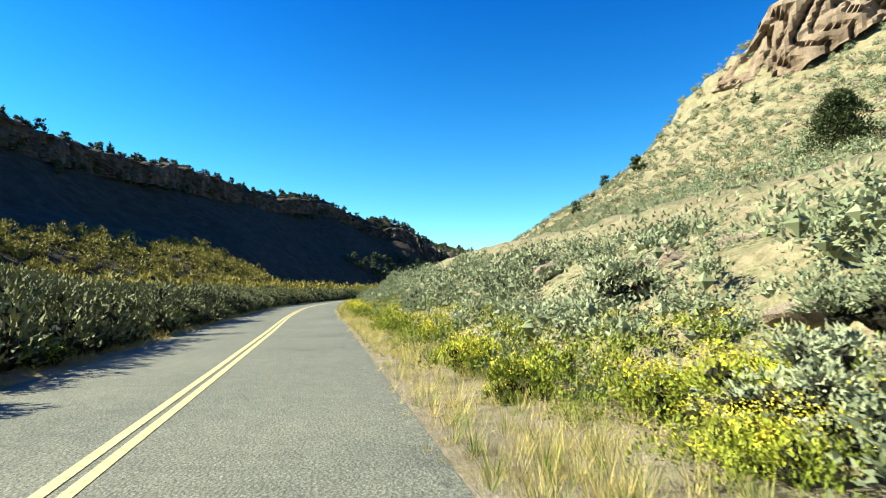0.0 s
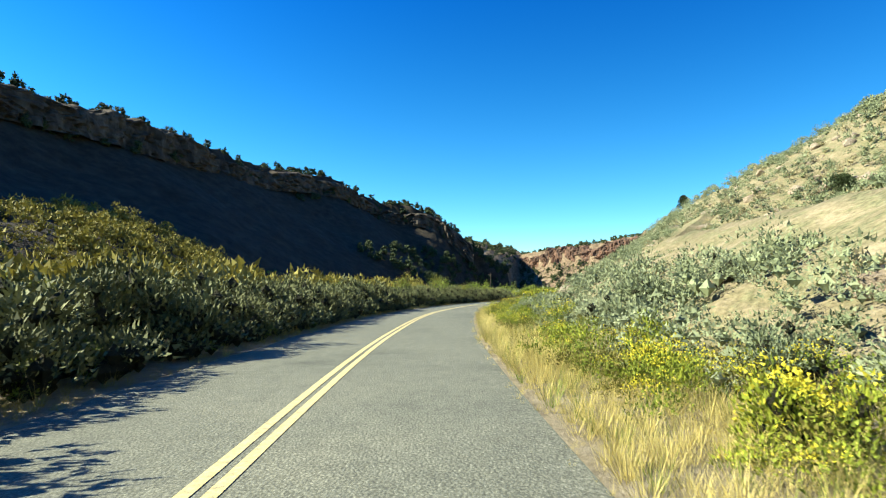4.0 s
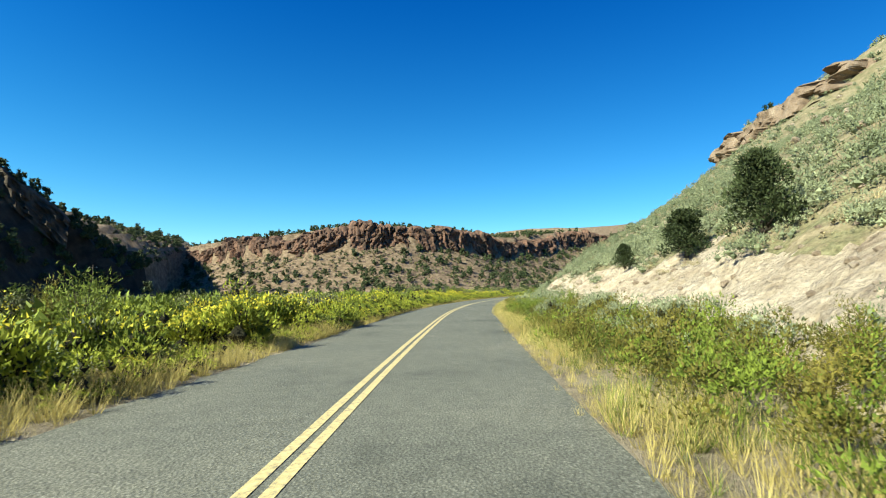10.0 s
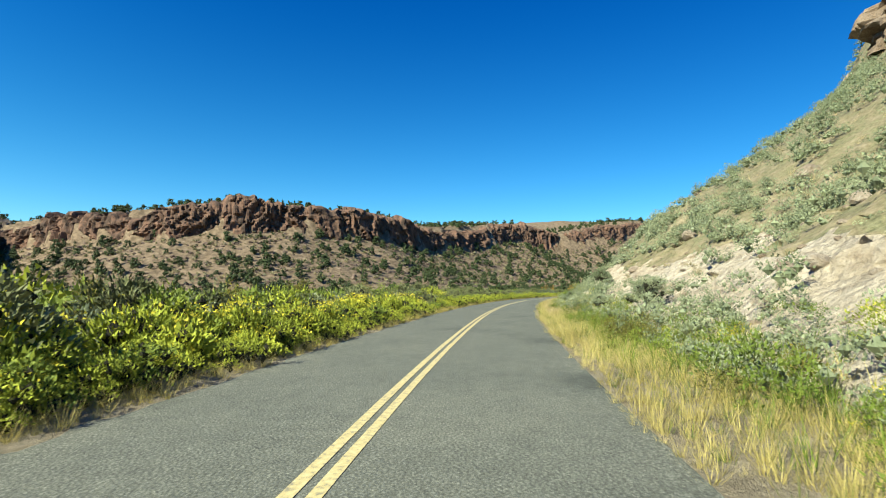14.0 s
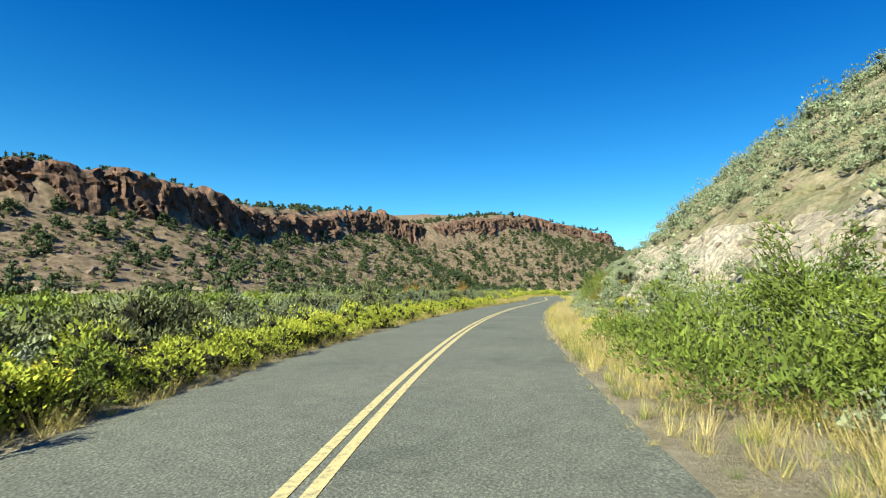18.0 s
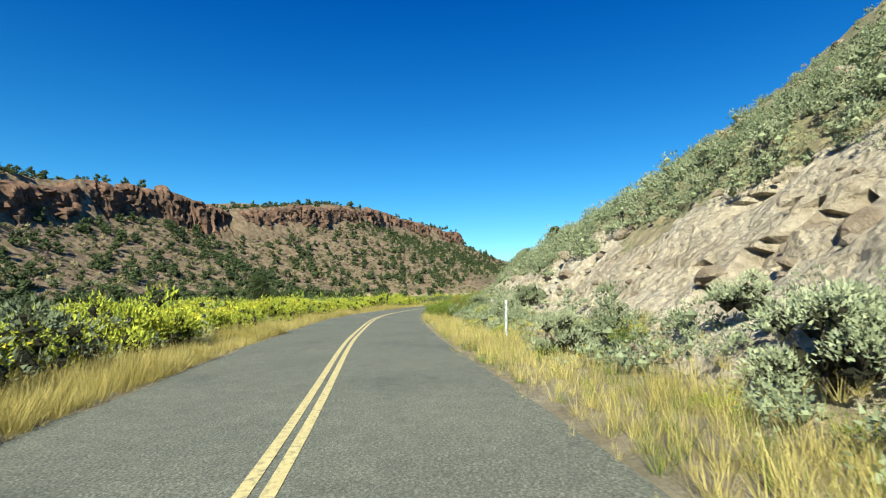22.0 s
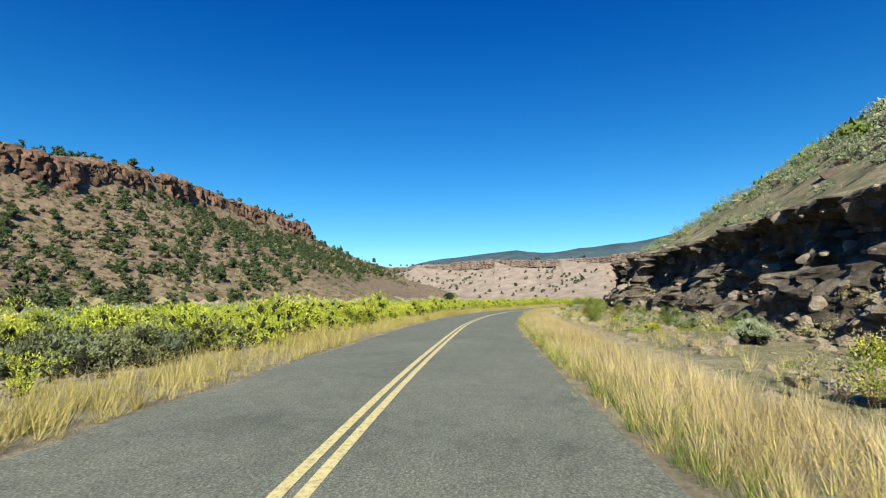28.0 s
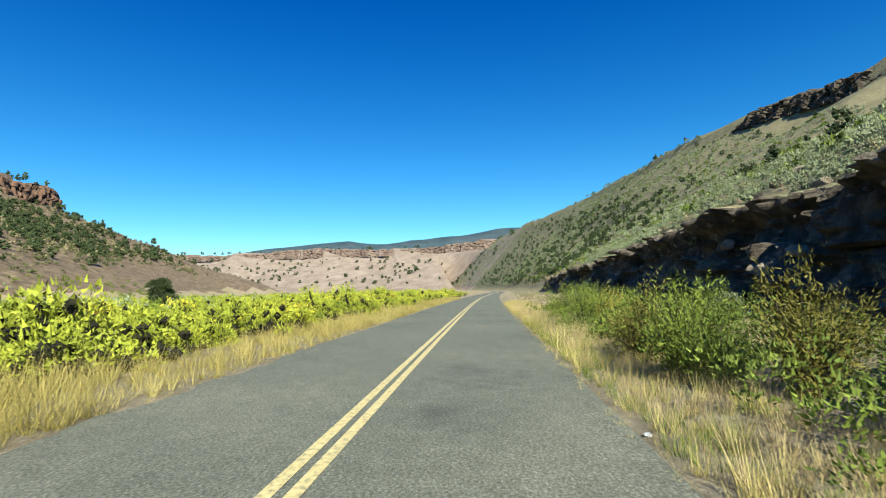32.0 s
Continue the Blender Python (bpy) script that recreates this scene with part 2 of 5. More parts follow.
def rim_qd(line, x, y):
    """Distance out from a rim (positive on its open, right-hand side), the rim's height and its place along the line."""
    t = np.gradient(line[:, :2], axis=0)
    t /= np.hypot(t[:, 0], t[:, 1])[:, None]
    q, zr, at = np.empty(len(x)), np.empty(len(x)), np.empty(len(x))
    for a in range(0, len(x), 4000):
        b = slice(a, a + 4000)
        e = (x[b, None] - line[None, :, 0]) ** 2 + (y[b, None] - line[None, :, 1]) ** 2
        k = np.argmin(e, 1)
        side = (x[b] - line[k, 0]) * t[k, 1] - (y[b] - line[k, 1]) * t[k, 0]
        q[b] = np.where(k == len(line) - 1, 1.0, np.sign(side)) * np.sqrt(e[np.arange(len(k)), k])
        zr[b], at[b] = line[k, 2], k
    return q, zr, at


def rim_height(line, x, y, cliff, slope, back, foot=0.72):
    q, zr, at = rim_qd(line, x, y)
    c = np.minimum(cliff, 0.45 * zr)
    out = zr - c * smooth(-1, 3, q) - np.clip(q - 2, 0, 30) * slope - np.clip(q - 32, 0, None) * slope * foot
    return np.where(q < 0, zr + np.clip(-q, 0, 260) * back, out)


def ground_z(x, y, sheet=False):
    x, y = np.ravel(x).astype(float), np.ravel(y).astype(float)
    s, d = road_sd(x, y)
    zr, toe, top, rim_d = right_side(s, d)
    wob = fbm(x / 40, y / 40, 3) * 5 * smooth(20, 70, np.abs(d))
    right = zr + wob * smooth(10, 40, d)
    gully = fbm(x / 17, y / 17, 5, 3)
    left = 0.10 * np.clip(-d - 3.2, 0, 2) * -1 + fbm(x / 9, y / 9, 9, 3) * 0.5 * smooth(5, 12, -d)
    left = left + 0.9 * smooth(5.5, 12, -d) * (1 - smooth(170, 230, s))
    ridge_soft, ridge_steep = rim_height(RIDGE_L, x, y, 9, 0.78, 0.10, 0.52), rim_height(RIDGE_L, x, y, 9, 0.73, 0.10, 1.0)
    far = ridge_soft + (ridge_steep - ridge_soft) * smooth(165, 245, y)
    far = np.maximum(far, rim_height(MESA_L, x, y, 13, 0.52, 0.07))
    far = np.maximum(far, rim_height(FAR_L, x, y, 13, 0.42, 0.02))
    far = far + gully * 2.2 * smooth(0, 8, far) + wob * 0.5 * smooth(0, 8, far)
    left = np.maximum(left, far)
    z = np.where(d > 0, np.maximum(right + gully * (0.9 + 1.1 * smooth(560, 640, s)) * smooth(12, 30, d), np.where(d > 300, far, -5)), left)
    z = z + fbm(x / 3.1, y / 3.1, 11, 2) * 0.32 * smooth(4.5, 8, np.abs(d))
    if sheet:
        z = z - 1.5 * smooth(toe - 1.0, toe + 1.2, d) * (1 - smooth(top + 3.5, top + 6, d))
        z = np.where((d > toe - 0.5) & (d < top - 0.3), np.minimum(z, -0.3), z)
    return np.where(np.abs(d) < 5.2, np.minimum(z, 0.0) - 0.35, z)


# ---------------------------------------------------------------- building blocks
def mesh_from(name, verts, faces, mats, smooth_faces=True, index=None):
    """A mesh from arrays: verts (n, 3), faces (m, 3 or 4)."""
    me = bpy.data.meshes.new(name)
    v, f = np.ascontiguousarray(verts, np.float32), np.ascontiguousarray(faces, np.int32)
    k = f.shape[1]
    me.vertices.add(len(v))
    me.vertices.foreach_set("co", v.ravel())
    me.loops.add(f.size)
    me.loops.foreach_set("vertex_index", f.ravel())
    me.polygons.add(len(f))
    me.polygons.foreach_set("loop_start", np.arange(len(f), dtype=np.int32) * k)
    me.polygons.foreach_set("use_smooth", np.full(len(f), smooth_faces))
    for m in mats:
        me.materials.append(m)
    if index is not None:
        me.polygons.foreach_set("material_index", np.asarray(index, np.int32))
    me.update(calc_edges=True)
    return me


def grid_faces(nu, nv):
    i = np.arange(nu - 1)[:, None] * nv + np.arange(nv - 1)[None]
    i = i.ravel()
    return np.stack([i, i + nv, i + nv + 1, i + 1], 1)


def part(name, me, parent, label=""):
    ob = new(name, me)
    ob.parent = parent
    return tagged(ob, label, kind="stuff" if name in ("stem", "foliage", "bloom", "crown") else "")


# ---------------------------------------------------------------- materials
def material(name, rough=0.9):
    m = bpy.data.materials.new(name)
    m.use_nodes = True
    n, l = m.node_tree.nodes, m.node_tree.links
    b = n["Principled BSDF"]
    b.inputs["Roughness"].default_value = rough
    b.inputs["Specular IOR Level"].default_value = 0.25
    return m, n, l, b


def noise_fac(n, l, scale, detail=5.0, rough=0.6, coord="Position", stretch=None):
    if coord == "Position":
        src = n.new("ShaderNodeNewGeometry").outputs["Position"]
    else:
        src = n.new("ShaderNodeTexCoord").outputs["Object"]
    if stretch:
        mp = n.new("ShaderNodeMapping")
        mp.inputs["Scale"].default_value = stretch
        l.new(src, mp.inputs[0])
        src = mp.outputs[0]
    t = n.new("ShaderNodeTexNoise")
    t.inputs["Scale"].default_value, t.inputs["Detail"].default_value, t.inputs["Roughness"].default_value = scale, detail, rough
    l.new(src, t.inputs["Vector"])
    return t.outputs["Fac"]


def ramp(n, l, fac, stops):
    r = n.new("ShaderNodeValToRGB")
    e = r.color_ramp.elements
    while len(e) < len(stops):
        e.new(0.5)
    for k, (p, c) in enumerate(stops):
        e[k].position, e[k].color = p, (*c, 1)
    l.new(fac, r.inputs[0])
    return r.outputs[0]


def blend(n, l, fac, a, b, mode="MIX"):
    x = n.new("ShaderNodeMix")
    x.data_type, x.blend_type = "RGBA", mode
    for sock, val in ((x.inputs[0], fac), (x.inputs[6], a), (x.inputs[7], b)):
        if isinstance(val, (int, float)):
            sock.default_value = val
        elif isinstance(val, tuple):
            sock.default_value = (*val, 1)
        else:
            l.new(val, sock)
    return x.outputs[2]


def bump(n, l, b, fac, strength, dist):
    x = n.new("ShaderNodeBump")
    x.inputs["Strength"].default_value, x.inputs["Distance"].default_value = strength, dist
    l.new(fac, x.inputs["Height"])
    l.new(x.outputs[0], b.inputs["Normal"])


def make_ground():
    m, n, l, b = material("dry_ground", 0.95)
    big = noise_fac(n, l, 0.08, 4)
    mid = noise_fac(n, l, 0.9, 6, 0.7)
    fine = noise_fac(n, l, 9.0, 5, 0.7)
    soil = ramp(n, l, mid, [(0.3, (0.20, 0.15, 0.10)), (0.5, (0.33, 0.26, 0.18)), (0.72, (0.46, 0.38, 0.28))])
    dry = ramp(n, l, fine, [(0.3, (0.15, 0.13, 0.06)), (0.6, (0.36, 0.30, 0.15)), (0.8, (0.45, 0.39, 0.22))])
    f = ramp(n, l, big, [(0.42, (0, 0, 0)), (0.6, (1, 1, 1))])
    c = blend(n, l, f, soil, dry)
    g = ramp(n, l, fine, [(0.25, (0.55, 0.55, 0.55)), (0.6, (1, 1, 1))])
    l.new(blend(n, l, 0.7, c, g, "MULTIPLY"), b.inputs["Base Color"])
    bump(n, l, b, fine, 0.7, 0.12)
    return m


def make_rock(name, tones, scale=0.35, stretch=(1, 1, 0.35)):
    m, n, l, b = material(name, 0.92)
    big = noise_fac(n, l, scale, 6, 0.65, stretch=stretch)
    fine = noise_fac(n, l, scale * 14, 5, 0.7)
    c = ramp(n, l, big, [(0.28, tones[0]), (0.46, tones[1]), (0.6, tones[2]), (0.78, tones[3])])
    g = ramp(n, l, fine, [(0.3, (0.5, 0.48, 0.46)), (0.62, (1, 1, 1))])
    l.new(blend(n, l, 0.65, c, g, "MULTIPLY"), b.inputs["Base Color"])
    bump(n, l, b, fine, 0.8, 0.25)
    return m


GROUND = make_ground()


def make_hillside():
    """Tan stony soil under a thin cover of dry grass and grey-green herbs."""
    m, n, l, b = material("hillside_soil", 0.95)
    big = noise_fac(n, l, 0.22, 4)
    mid = noise_fac(n, l, 1.1, 6, 0.7)
    fine = noise_fac(n, l, 7.0, 5, 0.7)
    soil = ramp(n, l, mid, [(0.3, (0.12, 0.094, 0.058)), (0.5, (0.225, 0.18, 0.115)), (0.72, (0.35, 0.295, 0.205))])
    herb = ramp(n, l, fine, [(0.3, (0.085, 0.09, 0.045)), (0.55, (0.20, 0.198, 0.11)), (0.8, (0.30, 0.285, 0.18))])
    c = blend(n, l, ramp(n, l, mid, [(0.40, (0.9, 0.9, 0.9)), (0.58, (0.15, 0.15, 0.15))]), soil, herb)
    g = ramp(n, l, fine, [(0.25, (0.5, 0.5, 0.48)), (0.6, (1, 1, 1))])
    c = blend(n, l, 0.7, c, g, "MULTIPLY")
    l.new(blend(n, l, 1.0, c, ramp(n, l, big, [(0.3, (0.82, 0.80, 0.76)), (0.7, (1.1, 1.1, 1.08))]), "MULTIPLY"), b.inputs["Base Color"])
    bump(n, l, b, fine, 0.8, 0.12)
    return m


HILLSIDE = make_hillside()
ROCK_RED = make_rock("red_brown_rock", [(0.028, 0.022, 0.018), (0.09, 0.056, 0.041), (0.175, 0.097, 0.066), (0.28, 0.19, 0.135)])
ROCK_TAN = make_rock("tan_rock", [(0.10, 0.07, 0.045), (0.20, 0.145, 0.10), (0.28, 0.215, 0.155), (0.39, 0.33, 0.255)])
# dark basalt of the crests, its tones lowered further to hold the ridge's shade
ROCK_DARK = make_rock("dark_crest_basalt_with_shade", [(0.024, 0.02, 0.016), (0.055, 0.043, 0.033), (0.095, 0.076, 0.058), (0.18, 0.15, 0.12)])
TALUS = make_rock("dark_volcanic_talus", [(0.075, 0.052, 0.032), (0.15, 0.108, 0.07), (0.235, 0.172, 0.115), (0.34, 0.265, 0.185)], 0.45, (1, 1, 1))
FAR_SLOPE = make_rock("pinkish_far_slope", [(0.19, 0.145, 0.115), (0.26, 0.20, 0.16), (0.32, 0.25, 0.205), (0.37, 0.31, 0.25)], 0.05, (1, 1, 1))
ROCK_PINK = make_rock("pink_rock", [(0.10, 0.068, 0.056), (0.16, 0.11, 0.09), (0.21, 0.155, 0.13), (0.28, 0.22, 0.18)], 0.05, (1, 1, 0.5))


def make_asphalt():
    m, n, l, b = material("worn_asphalt", 0.85)
    big = noise_fac(n, l, 0.35, 5, 0.6)
    fine = noise_fac(n, l, 34, 4, 0.85)
    mid = noise_fac(n, l, 3.5, 5, 0.7)
    c = ramp(n, l, fine, [(0.28, (0.042, 0.042, 0.036)), (0.5, (0.138, 0.142, 0.119)), (0.74, (0.37, 0.375, 0.32))])
    c = blend(n, l, 0.55, c, ramp(n, l, mid, [(0.3, (0.6, 0.6, 0.58)), (0.66, (1.15, 1.14, 1.1))]), "MULTIPLY")
    g = ramp(n, l, big, [(0.28, (0.58, 0.59, 0.58)), (0.42, (0.9, 0.9, 0.88)), (0.58, (1.0, 0.99, 0.96)), (0.72, (1.14, 1.11, 1.06))])
    c = blend(n, l, 1.0, c, g, "MULTIPLY")
    stone = n.new("ShaderNodeTexVoronoi")
    stone.inputs["Scale"].default_value = 38
    l.new(n.new("ShaderNodeNewGeometry").outputs["Position"], stone.inputs["Vector"])
    c = blend(n, l, 0.4, c, ramp(n, l, stone.outputs["Distance"], [(0.1, (1.3, 1.28, 1.22)), (0.38, (0.95, 0.95, 0.93)), (0.6, (0.5, 0.5, 0.49))]), "MULTIPLY")
    l.new(c, b.inputs["Base Color"])
    bump(n, l, b, stone.outputs["Distance"], 0.5, -0.012)
    return m


ASPHALT = make_asphalt()


def make_paint():
    m, n, l, b = material("yellow_road_paint", 0.7)
    w = noise_fac(n, l, 14, 5, 0.75)
    l.new(ramp(n, l, w, [(0.36, (0.22, 0.20, 0.14)), (0.48, (0.48, 0.39, 0.18)), (0.7, (0.60, 0.505, 0.28))]), b.inputs["Base Color"])
    return m


PAINT = make_paint()

# ---------------------------------------------------------------- ground, road
def axis_steps(lo, hi, step, out_lo, out_hi):
    v = list(np.arange(lo, hi + step, step))
    g = step
    while v[0] > out_lo:
        g = min(g * 1.12, 140)
        v.insert(0, v[0] - g)
    g = step
    while v[-1] < out_hi:
        g = min(g * 1.10, 140)
        v.append(v[-1] + g)
    return np.array(v)


GX, GY = axis_steps(-170, 480, 2.2, -4200, 4400), axis_steps(-60, 430, 2.2, -4200, 4400)
gx, gy = np.meshgrid(GX, GY, indexing="ij")
gz = ground_z(gx, gy, True)
gf = grid_faces(len(GX), len(GY))
fx, fy = gx.ravel()[gf].mean(1), gy.ravel()[gf].mean(1)
fs, fd = road_sd(fx, fy)
# brushy ridge soil with the ridge's shade put into its near-black tones
RIDGE_SHADE_SOIL = make_rock("shaded_brushy_ridge_soil", [(0.014, 0.011, 0.008), (0.027, 0.021, 0.014), (0.046, 0.036, 0.024), (0.075, 0.06, 0.04)], 0.3, (1, 1, 1))
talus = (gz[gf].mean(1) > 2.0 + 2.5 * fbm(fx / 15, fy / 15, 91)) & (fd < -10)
ground = tagged(new("ground", mesh_from("ground", np.stack([gx.ravel(), gy.ravel(), gz], 1), gf, [GROUND, TALUS, FAR_SLOPE, HILLSIDE, RIDGE_SHADE_SOIL], True, np.where(fx > 1000, 2, np.where(fd > 5, 3, np.where((fd < -32) & (gz[gf].mean(1) > 1.3 + 0.8 * fbm(fx / 9, fy / 9, 95)) & (fx < 65) & (fy < 430), 4, talus.astype(int)))))),
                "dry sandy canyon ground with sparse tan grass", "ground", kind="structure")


def ribbon(d0, d1, z, s0, s1, step, wobble=0.0, seed=0, cols=2):
    s = np.arange(s0, s1, step)
    ds = np.linspace(d0, d1, cols)
    ss, dd = np.meshgrid(s, ds, indexing="ij")
    if wobble:
        dd = dd + np.sign(dd) * wobble * fbm(ss / 1.7, dd * 0 + np.sign(dd) * 5, seed) * (np.abs(np.abs(dd) - max(abs(d0), abs(d1))) < 1e-6)
    x, y = at_sd(ss.ravel(), dd.ravel())
    zz = np.full(len(x), z) if not callable(z) else z(ss.ravel(), dd.ravel())
    return np.stack([x, y, zz], 1), grid_faces(len(s), cols)


def crown(s, d):
    return 0.0 - 0.03 * smooth(2.4, 3.0, np.abs(d)) + 0.004 * fbm(s / 2, d, 4)


v, f = ribbon(-2.98, 2.78, crown, -98, S_END - 2, 0.8, 0.22, 3, 15)
road = tagged(new("road", mesh_from("road", v, f[:, ::-1], [ASPHALT])), "worn grey two-lane asphalt road with ragged edges", "road", kind="structure")
for d0 in (-0.15, 0.04):
    v, f = ribbon(d0, d0 + 0.11, lambda s, d: crown(s, d) + 0.006, -98, S_END - 2, 1.0)
    line = part("centre_line", mesh_from("centre_line", v, f[:, ::-1], [PAINT]), road, "worn yellow painted line")

# gravel shoulders: the strip of dirt between asphalt and plants
SHOULDER = make_rock("shoulder_dirt", [(0.20, 0.16, 0.11), (0.30, 0.25, 0.17), (0.38, 0.32, 0.23), (0.46, 0.40, 0.30)], 1.5, (1, 1, 1))
for nm, a, c in (("shoulder_east", 2.7, 6.3), ("shoulder_west", -6.3, -2.7)):
    v, f = ribbon(a, c, lambda s, d: np.where(np.abs(d) < 2.9, -0.025, -0.022 + 0.05 * fbm(s / 0.9, d / 0.9, 6) - 0.45 * smooth(5.4, 6.3, np.abs(d)) + 0.05 * smooth(3.2, 5, d)),
                  -98, S_END - 2, 0.6, cols=10)
    tagged(new(nm, mesh_from(nm, v, f[:, ::-1], [SHOULDER])), "strip of pale gravel and dirt beside the asphalt", "road shoulder", kind="structure")


# ---------------------------------------------------------------- road cut on the hill side
def bank_profile(s, u):
    """Lateral place and height on the cut face; u runs from 0 at its toe to 1 at its lip, beyond 1 on the slope above."""
    toe, hb, mb = np.interp(s, R_S, R_TOE), np.interp(s, R_S, R_HB), np.interp(s, R_S, R_MB)
    mh = np.interp(s, R_S, R_MH)
    w = hb / mb
    rocky = smooth(495, 520, s) * (1 - 0.5 * smooth(640, 700, s))
    lip = smooth(372, 395, s) * (1 - smooth(425, 445, s))
    cave = smooth(535, 552, s) * (1 - smooth(700, 760, s))
    rock_h = np.interp(u, [0, 0.45, 0.62, 0.8, 1.0], [0, 0.30, 0.62, 0.86, 1.0])
    lip_h = np.interp(u, [0, 0.80, 0.90, 1.0], [0, 0.74, 0.92, 1.0])
    h = np.where(u <= 1, u + (rock_h - u) * rocky * (1 - cave) + (lip_h - u) * lip, 1.0)
    hang = np.exp(-((h - 0.95) / 0.10) ** 2) * (0.5 * cave + 0.4 * rocky + 0.25 * lip) - np.exp(-((h - 0.62) / 0.25) ** 2) * 0.5 * cave
    bulge = hang * (0.5 + 0.9 * vnoise(s / 3.0, s * 0 + 3, 21))
    hz = h * hb
    spur = fbm(s / 4.5, hz / 9.0, 33, 3) * (0.8 - 0.1 * rocky) * (1 - 0.6 * cave)
    rill = -np.abs(fbm(s / 1.7, hz / 7.0, 35, 3)) * 0.7 * (1 - rocky)
    fleck = fbm(s / 0.9, hz / 0.7, 41, 4) * (0.34 + 0.25 * rocky + 0.35 * lip * smooth(0.6, 0.8, h)) + fbm(s / 0.42, hz / 0.36, 43, 2) * (0.14 + 0.25 * rocky)
    fleck = fleck * (1 - 0.6 * cave)
    ws = s / 0.95 + fbm(s / 2.2, h * 3, 55) * 1.6
    wz = hz / (0.55 + 0.9 * cave) + fbm(s / 1.4, h * 4, 57) * 1.2 + hash2(np.floor(ws), np.floor(ws), 3)
    ledge = (hash2(np.floor(ws), np.floor(wz), 8) - 0.4) * (0.5 * rocky + 0.25 * lip * smooth(0.68, 0.8, h))
    ledge = ledge + (hash2(np.floor(ws * 2.3), np.floor(wz * 2.1), 9) - 0.4) * (0.35 * rocky + 0.03)
    pit = -0.45 * (vnoise(s / 0.42, hz / 0.8, 63) > 0.82) * (1 - rocky) * smooth(330, 380, s)
    pit = pit - 0.35 * (vnoise(s / 0.8, hz / 0.45 + s / 9, 65) > 0.88) * (1 - rocky) * smooth(215, 235, s)
    rs = s / 3.1 + fbm(s / 5, hz / 3, 67) * 1.5
    rib = (hash2(np.floor(rs), np.floor(hz / 2.8 + 3 * hash2(np.floor(rs), 0 * s, 5)), 12) - 0.45) * 1.9 * cave
    rib = rib + (hash2(np.floor(rs * 2.6), np.floor(hz / 1.7 + hash2(np.floor(rs * 2.6), 0 * s, 7)), 14) - 0.5) * 0.8 * cave
    ledge = ledge + rib * smooth(0.02, 0.3, h)
    d = toe + u * w - (bulge + spur + rill + fleck + ledge + pit) * smooth(0, 0.12, u) * (1 - smooth(1.0, 1.15, u))
    z = 0.08 * np.clip(toe - 3, 0, 3) + hz + np.clip(u - 1, 0, None) * w * mh
    z = z + fbm(s / 1.4, u * w / 1.4, 61, 3) * 0.25 * smooth(0, 0.1, u) - 1.6 * smooth(1.0 + 4.6 / w, 1.0 + 6 / w, u) - 0.6 * (u < -0.02)
    return d, z


def make_bank():
    """Pale soil with darker stony bands; the tops of ledges are dusty."""
    m, n, l, b = material("cut_bank_soil", 0.95)
    band = noise_fac(n, l, 0.30, 6, 0.65, stretch=(1, 1, 2.2))
    mid = noise_fac(n, l, 1.4, 6, 0.7)
    fine = noise_fac(n, l, 8, 5, 0.75)
    c = ramp(n, l, band, [(0.30, (0.36, 0.285, 0.21)), (0.42, (0.52, 0.44, 0.335)), (0.6, (0.62, 0.54, 0.43)), (0.8, (0.72, 0.655, 0.55))])
    k = ramp(n, l, mid, [(0.28, (0.35, 0.30, 0.24)), (0.40, (0.8, 0.78, 0.74)), (0.52, (1, 1, 1))])
    g = ramp(n, l, fine, [(0.26, (0.52, 0.5, 0.48)), (0.55, (1, 1, 1))])
    c = blend(n, l, 0.7, c, k, "MULTIPLY")
    stone = n.new("ShaderNodeTexVoronoi")
    stone.inputs["Scale"].default_value = 4.5
    stone.inputs["Randomness"].default_value = 1.0
    l.new(n.new("ShaderNodeNewGeometry").outputs["Position"], stone.inputs["Vector"])
    c = blend(n, l, 0.4, c, ramp(n, l, stone.outputs["Distance"], [(0.12, (1.22, 1.2, 1.16)), (0.3, (0.95, 0.94, 0.92)), (0.62, (0.62, 0.6, 0.56))]), "MULTIPLY")
    l.new(blend(n, l, 0.6, c, g, "MULTIPLY"), b.inputs["Base Color"])
    rough_face = n.new("ShaderNodeMath")
    rough_face.operation = "MULTIPLY_ADD"
    rough_face.inputs[1].default_value = -0.8
    l.new(stone.outputs["Distance"], rough_face.inputs[0])
    l.new(fine, rough_face.inputs[2])
    bump(n, l, b, rough_face.outputs[0], 1.0, 0.2)
    return m


BANK = make_bank()
ROCK_CUT = make_rock("grey_brown_cut_rock", [(0.09, 0.07, 0.052), (0.24, 0.195, 0.145), (0.40, 0.345, 0.275), (0.58, 0.53, 0.45)], 1.3, (1, 1, 1.4))


